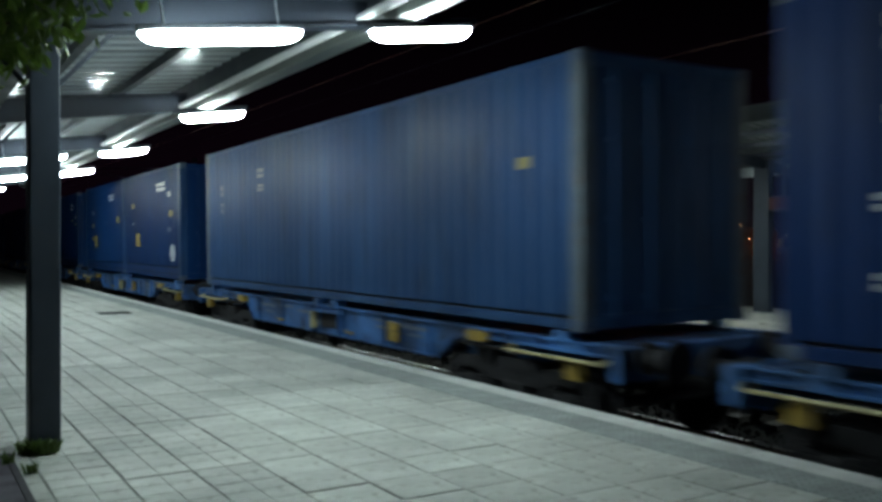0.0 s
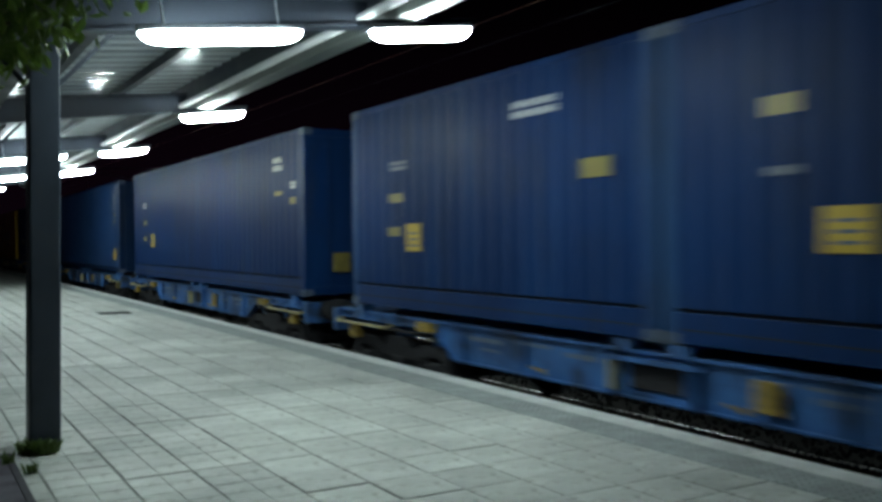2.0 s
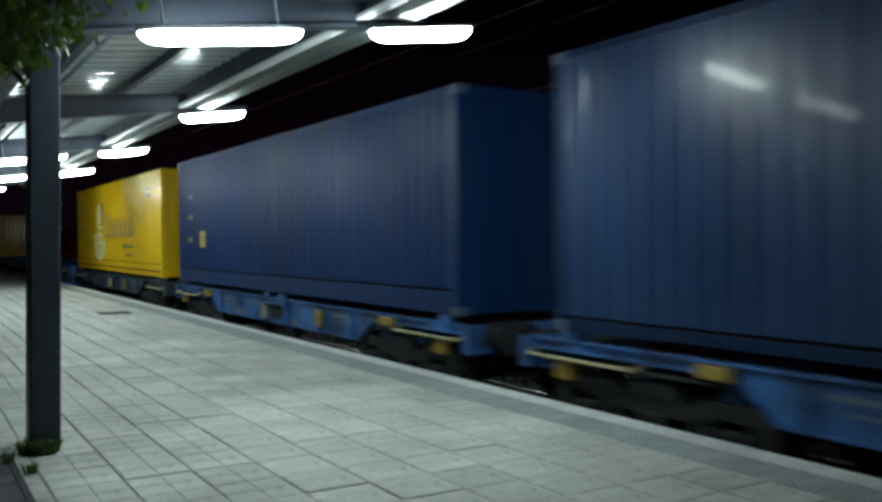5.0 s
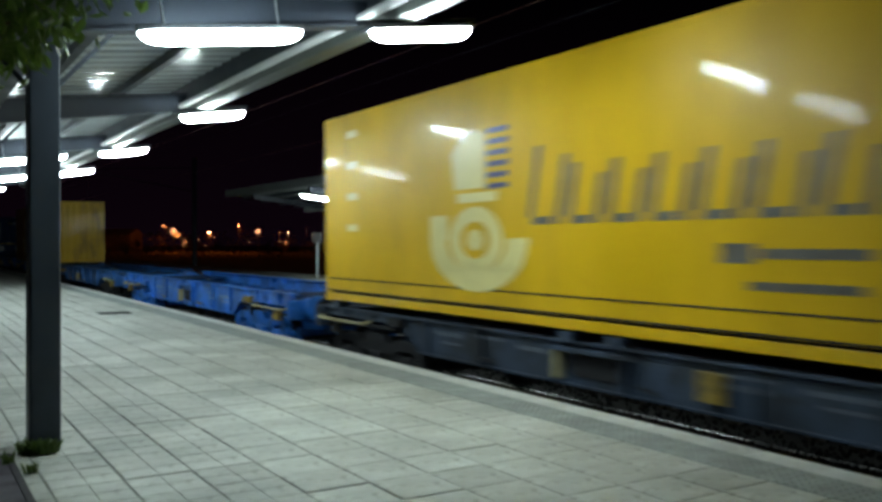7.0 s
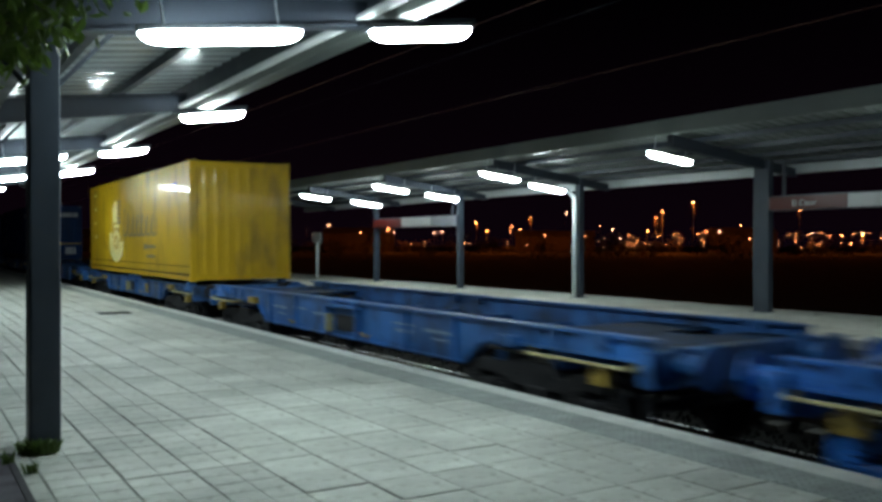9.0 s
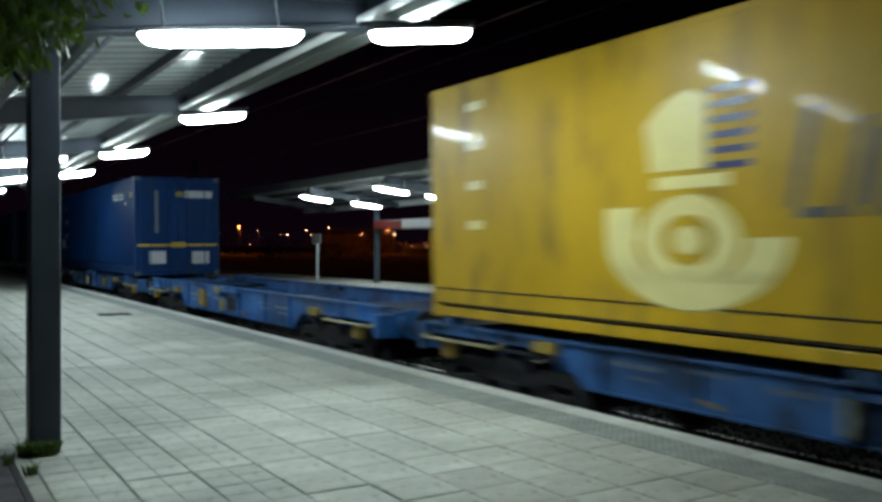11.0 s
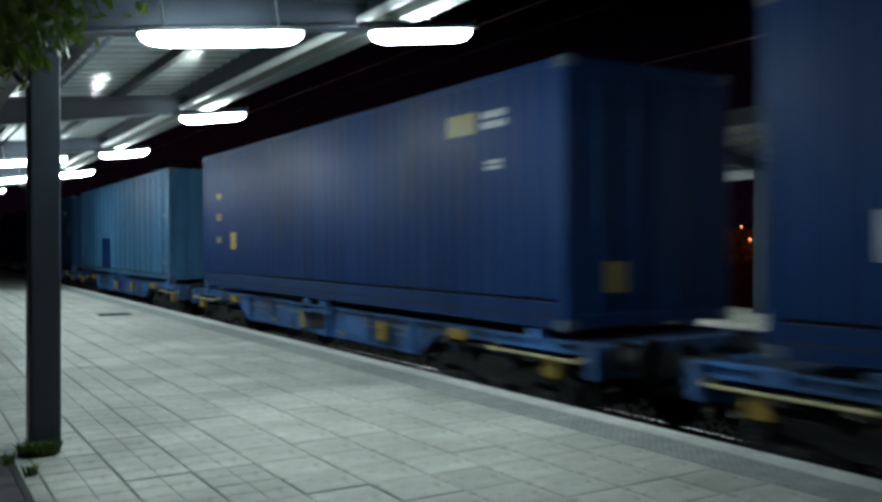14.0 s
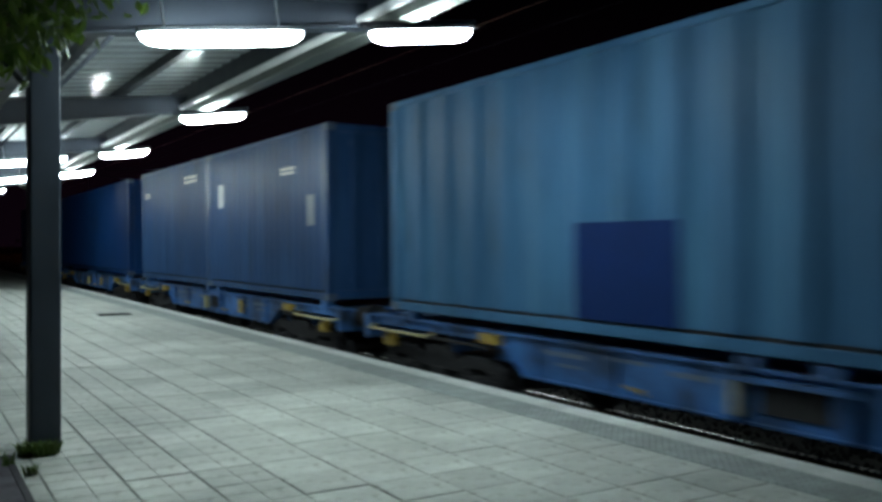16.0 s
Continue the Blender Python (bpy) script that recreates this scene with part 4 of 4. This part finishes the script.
board(24.3, 30.2, 2.10, 2.42, ((0, .27, SIGN_DARK), (.27, .62, SIGN_WHITE), (.62, 1, SIGN_RED)))
name_board = board(6.0, 12.0, 2.20, 2.47, ((0, .70, SIGN_WHITE), (.70, 1, SIGN_RED)))
fc = bpy.data.curves.new("lettering", "FONT")
fc.body, fc.size, fc.extrude = "El Casar", 0.17, 0.002
fc.materials.append(SIGN_WHITE)
name_text = new("lettering", fc)
name_text.parent = name_board
name_text.matrix_basis = Matrix(((0, 0, -1, 15.695), (-1, 0, 0, 11.45), (0, 1, 0, 2.27), (0, 0, 0, 1)))
sp = thing("platform_sign", "small white sign plate on a thin grey pole", "sign", pose(15.0, 33.95, 0))
part("pole", rod(B(), (0, 0, 0), (0, 0, 1.95), 0.05, 12), SHEET, sp)
part("plate", box(B(), -.06, -.45, 1.55, -.03, .45, 1.95, .02), SIGN_WHITE, sp)
dp = thing("downpipe", "pale grey rainwater pipe with an elbow beside a post", "pipe")
part("pipe", rod(rod(B(), (15.74, 18.33, 0), (15.74, 18.33, 2.75), .055, 12), (15.74, 18.33, 2.75), (15.74, 18.73, 3.02), .055, 12), SHEET, dp, smooth=True)
gr = thing("drain_grate", "dark slotted drain grate set in the paving", "drain", pose(3.85, 19.2, 0))
for k in range(6):
    part("bar", box(B(), -.3, -.25 + .09 * k, .0, .3, -.21 + .09 * k, .006), UNDER, gr)
part("frame", box(B(), -.33, -.29, -.02, .33, .29, .003), RUBBER, gr)


def leaf_mesh(size):
    bm = B()
    pts = [(0, 0), (.22, .18), (.5, .25), (.78, .17), (1, 0), (.78, -.17), (.5, -.25), (.22, -.18)]
    v = [bm.verts.new((p[0] * size, p[1] * size, -abs(p[1]) * size * .4 - .12 * size * p[0] ** 2)) for p in pts]
    mid = [bm.verts.new((q * size, 0, .03 * size - .12 * size * q * q)) for q in (.22, .5, .78)]
    bm.faces.new((v[0], mid[0], v[1])), bm.faces.new((v[0], v[7], mid[0]))
    bm.faces.new((v[1], mid[0], mid[1], v[2])), bm.faces.new((v[2], mid[1], mid[2], v[3])), bm.faces.new((v[3], mid[2], v[4]))
    bm.faces.new((mid[0], v[7], v[6], mid[1])), bm.faces.new((mid[1], v[6], v[5], mid[2])), bm.faces.new((mid[2], v[5], v[4]))
    return bm


def platform_tree():
    tree = thing("platform_tree", "leafy young street tree standing in a dark planting pit", "tree")
    tx, ty = -0.55, 5.5
    bm = rod(B(), (tx, ty, -.05), (tx + .03, ty, 1.3), .09, 12, .075)
    rod(bm, (tx + .03, ty, 1.3), (tx, ty + .05, 2.3), .075, 12, .055)
    part("trunk", bm, BARK, tree)
    rng = random.Random(3)
    ends = []
    for k in range(15):
        a = 2 * math.pi * k / 15 + rng.uniform(-.2, .2)
        r = rng.uniform(.5, 1.1)
        ends.append(Vector((tx + math.cos(a) * r, ty + math.sin(a) * r, rng.uniform(2.8, 3.8))))
    ends += [Vector(v) for v in ((0.45, 5.4, 2.80), (0.55, 5.35, 2.86), (0.62, 5.5, 2.74), (0.75, 5.5, 2.92), (0.42, 5.2, 2.68), (0.52, 5.6, 2.66), (0.95, 5.5, 3.08), (0.45, 5.5, 2.7), (0.48, 5.3, 2.62), (0.5, 5.5, 2.95))]
    base = [tuple(v.co) for v in leaf_mesh(1.0).verts]
    lm = leaf_mesh(1.0)
    lm.verts.index_update()
    fb = [tuple(v.index for v in f.verts) for f in lm.faces]
    verts, faces = [], []
    for e in ends:
        s = Vector((tx, ty, rng.uniform(1.9, 2.4)))
        mid = (s + e) / 2 + Vector((0, 0, .12))
        part("limb", rod(rod(B(), s, mid, .03, 7, .018), mid, e, .018, 6, .006), BARK, tree)
        for q in range(60):
            p = e + Vector((rng.gauss(0, .16), rng.gauss(0, .16), rng.gauss(-.02, .10)))
            m = Matrix.Translation(p) @ Euler((rng.uniform(-.9, .9), rng.uniform(.1, 1.3), rng.uniform(0, 6.28))).to_matrix().to_4x4() @ Matrix.Scale(rng.uniform(.06, .12), 4)
            k = len(verts)
            verts += [tuple(m @ Vector(b)) for b in base]
            faces += [tuple(k + i for i in f) for f in fb]
    me = bpy.data.meshes.new("crown")
    me.from_pydata(verts, [], faces)
    me.materials.append(LEAF)
    part("crown", me, None, tree)
    pit = thing("planting_pit", "dark soil planting pit with a low kerb, its shadow painted on", "planter")
    part("soil", box(B(), -1.6, 2.4, .004, 0.60, 6.52, .012), SOIL, pit)
    part("edging", box(B(), 0.60, 2.4, .004, 0.645, 6.60, .02, .004), EDGING, pit)
    # End bar: its dark colour stands for the shadow of the kerb.
    part("edging", box(B(), -1.6, 6.52, .004, 0.60, 6.60, .02, .004), EDGING, pit)


platform_tree()


def weeds(x, y, r, n, seed):
    rng = random.Random(seed)
    verts, faces = [], []
    for _ in range(n):
        a, d = rng.uniform(0, 6.28), r * math.sqrt(rng.random())
        p = Vector((x + math.cos(a) * d, y + math.sin(a) * d * .6, 0.004))
        hgt, w, b = rng.uniform(.03, .11), rng.uniform(.006, .014), rng.uniform(0, 6.28)
        lean = Vector((math.cos(b), math.sin(b), 0)) * hgt * .7
        side = Vector((-math.sin(b), math.cos(b), 0)) * w
        k = len(verts)
        verts += [tuple(p - side), tuple(p + side), tuple(p + lean * .5 + side * .8 + Vector((0, 0, hgt * .7))), tuple(p + lean * .5 - side * .8 + Vector((0, 0, hgt * .7))), tuple(p + lean + Vector((0, 0, hgt)))]
        faces += [(k, k + 1, k + 2, k + 3), (k + 3, k + 2, k + 4)]
    me = bpy.data.meshes.new("weeds")
    me.from_pydata(verts, [], faces)
    me.materials.append(LEAF)
    return tagged(new("weeds", me), "small green weeds growing at the foot of a post", "weeds", kind="stuff")


weeds(.82, 6.56, .13, 420, 1)
weeds(.70, 6.0, .03, 16, 2)
weeds(.60, 6.3, .03, 14, 4)

# ---- overhead line ----
line = thing("overhead_line", "thin overhead wires on dark steel masts", "overhead line")
for x in (TRACK, TRACK2):
    part("contact_wire", rod(B(), (x, -60, 4.55), (x, 260, 4.55), .006, 6), COPPER, line)
    part("carrier_wire", rod(B(), (x, -60, 5.75), (x, 260, 5.75), .006, 6), UNDER, line)
for y in (-30.0, 62.0):
    x = 17.9
    mast = part("mast", box(B(), x - .14, y - .14, -1.25, x + .14, y + .14, 7.6, .01), STEEL_BEAM, line)
    bm = rod(B(), (x, y, 6.9), (TRACK - .2, y, 6.3), .035, 8)
    rod(bm, (x, y, 5.2), (TRACK2 + .6, y, 6.3), .035, 8)
    rod(bm, (TRACK2, y, 6.4), (TRACK2, y, 4.56), .02, 8)
    rod(bm, (TRACK, y, 6.3), (TRACK, y, 4.56), .02, 8)
    part("bracket", bm, STEEL_BEAM, mast)

# ---- distance ----
def town():
    """Street lamps of the town beyond the fields, and the dim trees and houses between them."""
    spots = "118 276 6.8 1; 125 273 7.8 1; 143 264 6.9 2; 145 263 5.6 1; 157 256 5.6 1; 159 254 6.0 1; 169 248 9.1 2; 172 246 6.2 2; 179 241 7.6 1.5; 181 239 6.8 1.5; 184 237 10.7 2; 188 234 4.7 1.5; 193 229 12.2 1; 198 225 4.3 1.5; 202 222 8.1 1.5; 205 219 6.6 1; 207 217 3.9 1; 213 211 6.0 2; 217 208 12.8 2; 215 209 10.3 2; 223 200 15.5 2.4; 226 197 5.8 1.5; 229 194 6.0 1; 233 189 8.0 1.6; 235 187 3.7 1.6; 244 175 12.5 2.2; 251 165 4.6 1.6; 254 160 4.9 2.4; 246 172 5.5 1; 77 290 5.8 2.4; 88 287 5.3 2.4; 97 284 7.6 2; 74 291 7.5 1.2; 103 282 6.0 1; 112 278 5.4 1"
    for i, row in enumerate(spots.split("; ")):
        x, y, z, k = (float(v) for v in row.split())
        lamp = thing("street_lamp", "distant orange street lamp on a thin pole" if k < 2 else "distant bright street lamp on a thin pole", "street lamp", group="distant street lamps")
        part("pole", rod(B(), (x, y, -1.3), (x, y, z + .1), .10, 6, .06), STEEL_BEAM, lamp)
        bm = B()
        bmesh.ops.create_icosphere(bm, subdivisions=1, radius=.09 + .05 * k, matrix=Matrix.Translation((x - .2, y - .2, z)))
        part("lantern", bm, WARM if k in (1, 2.4) else SODIUM, lamp, "glowing lantern")
        if k >= 2:
            ld = bpy.data.lights.new("street_light", "POINT")
            ld.energy, ld.color, ld.shadow_soft_size = 2800, (1.0, .2, .02), .4
            new("street_light", ld).location = (x - .2, y - .2, z - .8)
    rng = random.Random(8)
    bm = B()
    for _ in range(170):
        a = radians(rng.uniform(8, 60))
        d = rng.uniform(320, 420)
        if rng.random() < .6:
            a = radians(rng.uniform(36, 58))
        bmesh.ops.create_icosphere(bm, subdivisions=1, radius=rng.uniform(.08, .17), matrix=Matrix.Translation((math.sin(a) * d, math.cos(a) * d, rng.uniform(1.0, 7.0) - .4)))
    lights = new("town_lights", mesh_of("town_lights", bm, SODIUM))
    tagged(lights, "many small orange lights of a distant town", "town lights", kind="stuff")
    verts, faces = [], []
    for _ in range(170):
        a = radians(rng.uniform(4, 62))
        d = rng.uniform(150, 330)
        cx, cy = math.sin(a) * d, math.cos(a) * d
        hgt, w = rng.uniform(2.0, 5.5), rng.uniform(1.5, 4)
        for _ in range(60):
            p = Vector((cx + rng.gauss(0, w * .5), cy + rng.gauss(0, w * .5), -1.2 + hgt * rng.random() ** .8))
            s = rng.uniform(.25, .6)
            k = len(verts)
            verts += [tuple(p + Vector((rng.uniform(-s, s), rng.uniform(-s, s), rng.uniform(-s, s)))) for _ in range(3)]
            faces.append((k, k + 1, k + 2))
    me = bpy.data.meshes.new("far_scrub")
    me.from_pydata(verts, [], faces)
    me.materials.append(FAR_TREE)
    tagged(new("far_scrub", me), "dark trees and scrub lit orange by street lamps", "scrub", kind="stuff")
    for x, y, w, hgt in ((150, 300, 26, 7), (215, 262, 30, 6), (262, 212, 22, 7), (60, 330, 30, 6)):
        hs = thing("far_house", "low dim house at the edge of the town", "house", pose(x, y, -1.25, 0, 0, -38))
        part("wall", box(B(), -w / 2, -5, 0, w / 2, 5, hgt, .05), FAR_WALL, hs)
        part("roof", prism(B(), [(-5.5, hgt), (5.5, hgt), (0, hgt + 2.2)], "x", -w / 2 - .4, w / 2 + .4), FAR_WALL, hs)


town()

# ---- paving pieces ----
edge_strip(own, EDGE, -1, Y0 + 26, 60)
slab_field(own, BAND, 30, 3.04 - 40 * TILE, 176, (0.35, 4.6, 3.0, 13.5), 2.0)
slab_field(far_platform, 17.05, 10, 2.0, 100, (0, 0, 0, 0))
ballast_stones()


def motions():
    times = [0.5 * k for k in range(33)]
    for ob, yc, z in MOVING:
        walk(ob, [(t, pose(TRACK + 0.02, yc - run(t), RAIL, 0, LEAN_IN, 0) @ pose(0, 0, z)) for t in times])
    # wheels roll: a row for every thirtieth of a second, as they turn fast
    fine = [k / 30 for k in range(481)]
    turns = [pose(0, 0, WHEEL_R, math.degrees(run(t) / WHEEL_R) % 360, 0, 0) for t in fine]
    for ob, y in WHEELS:
        walk(ob, [(t, Matrix.Translation((0, y, 0)) @ m) for t, m in zip(fine, turns)])


motions()
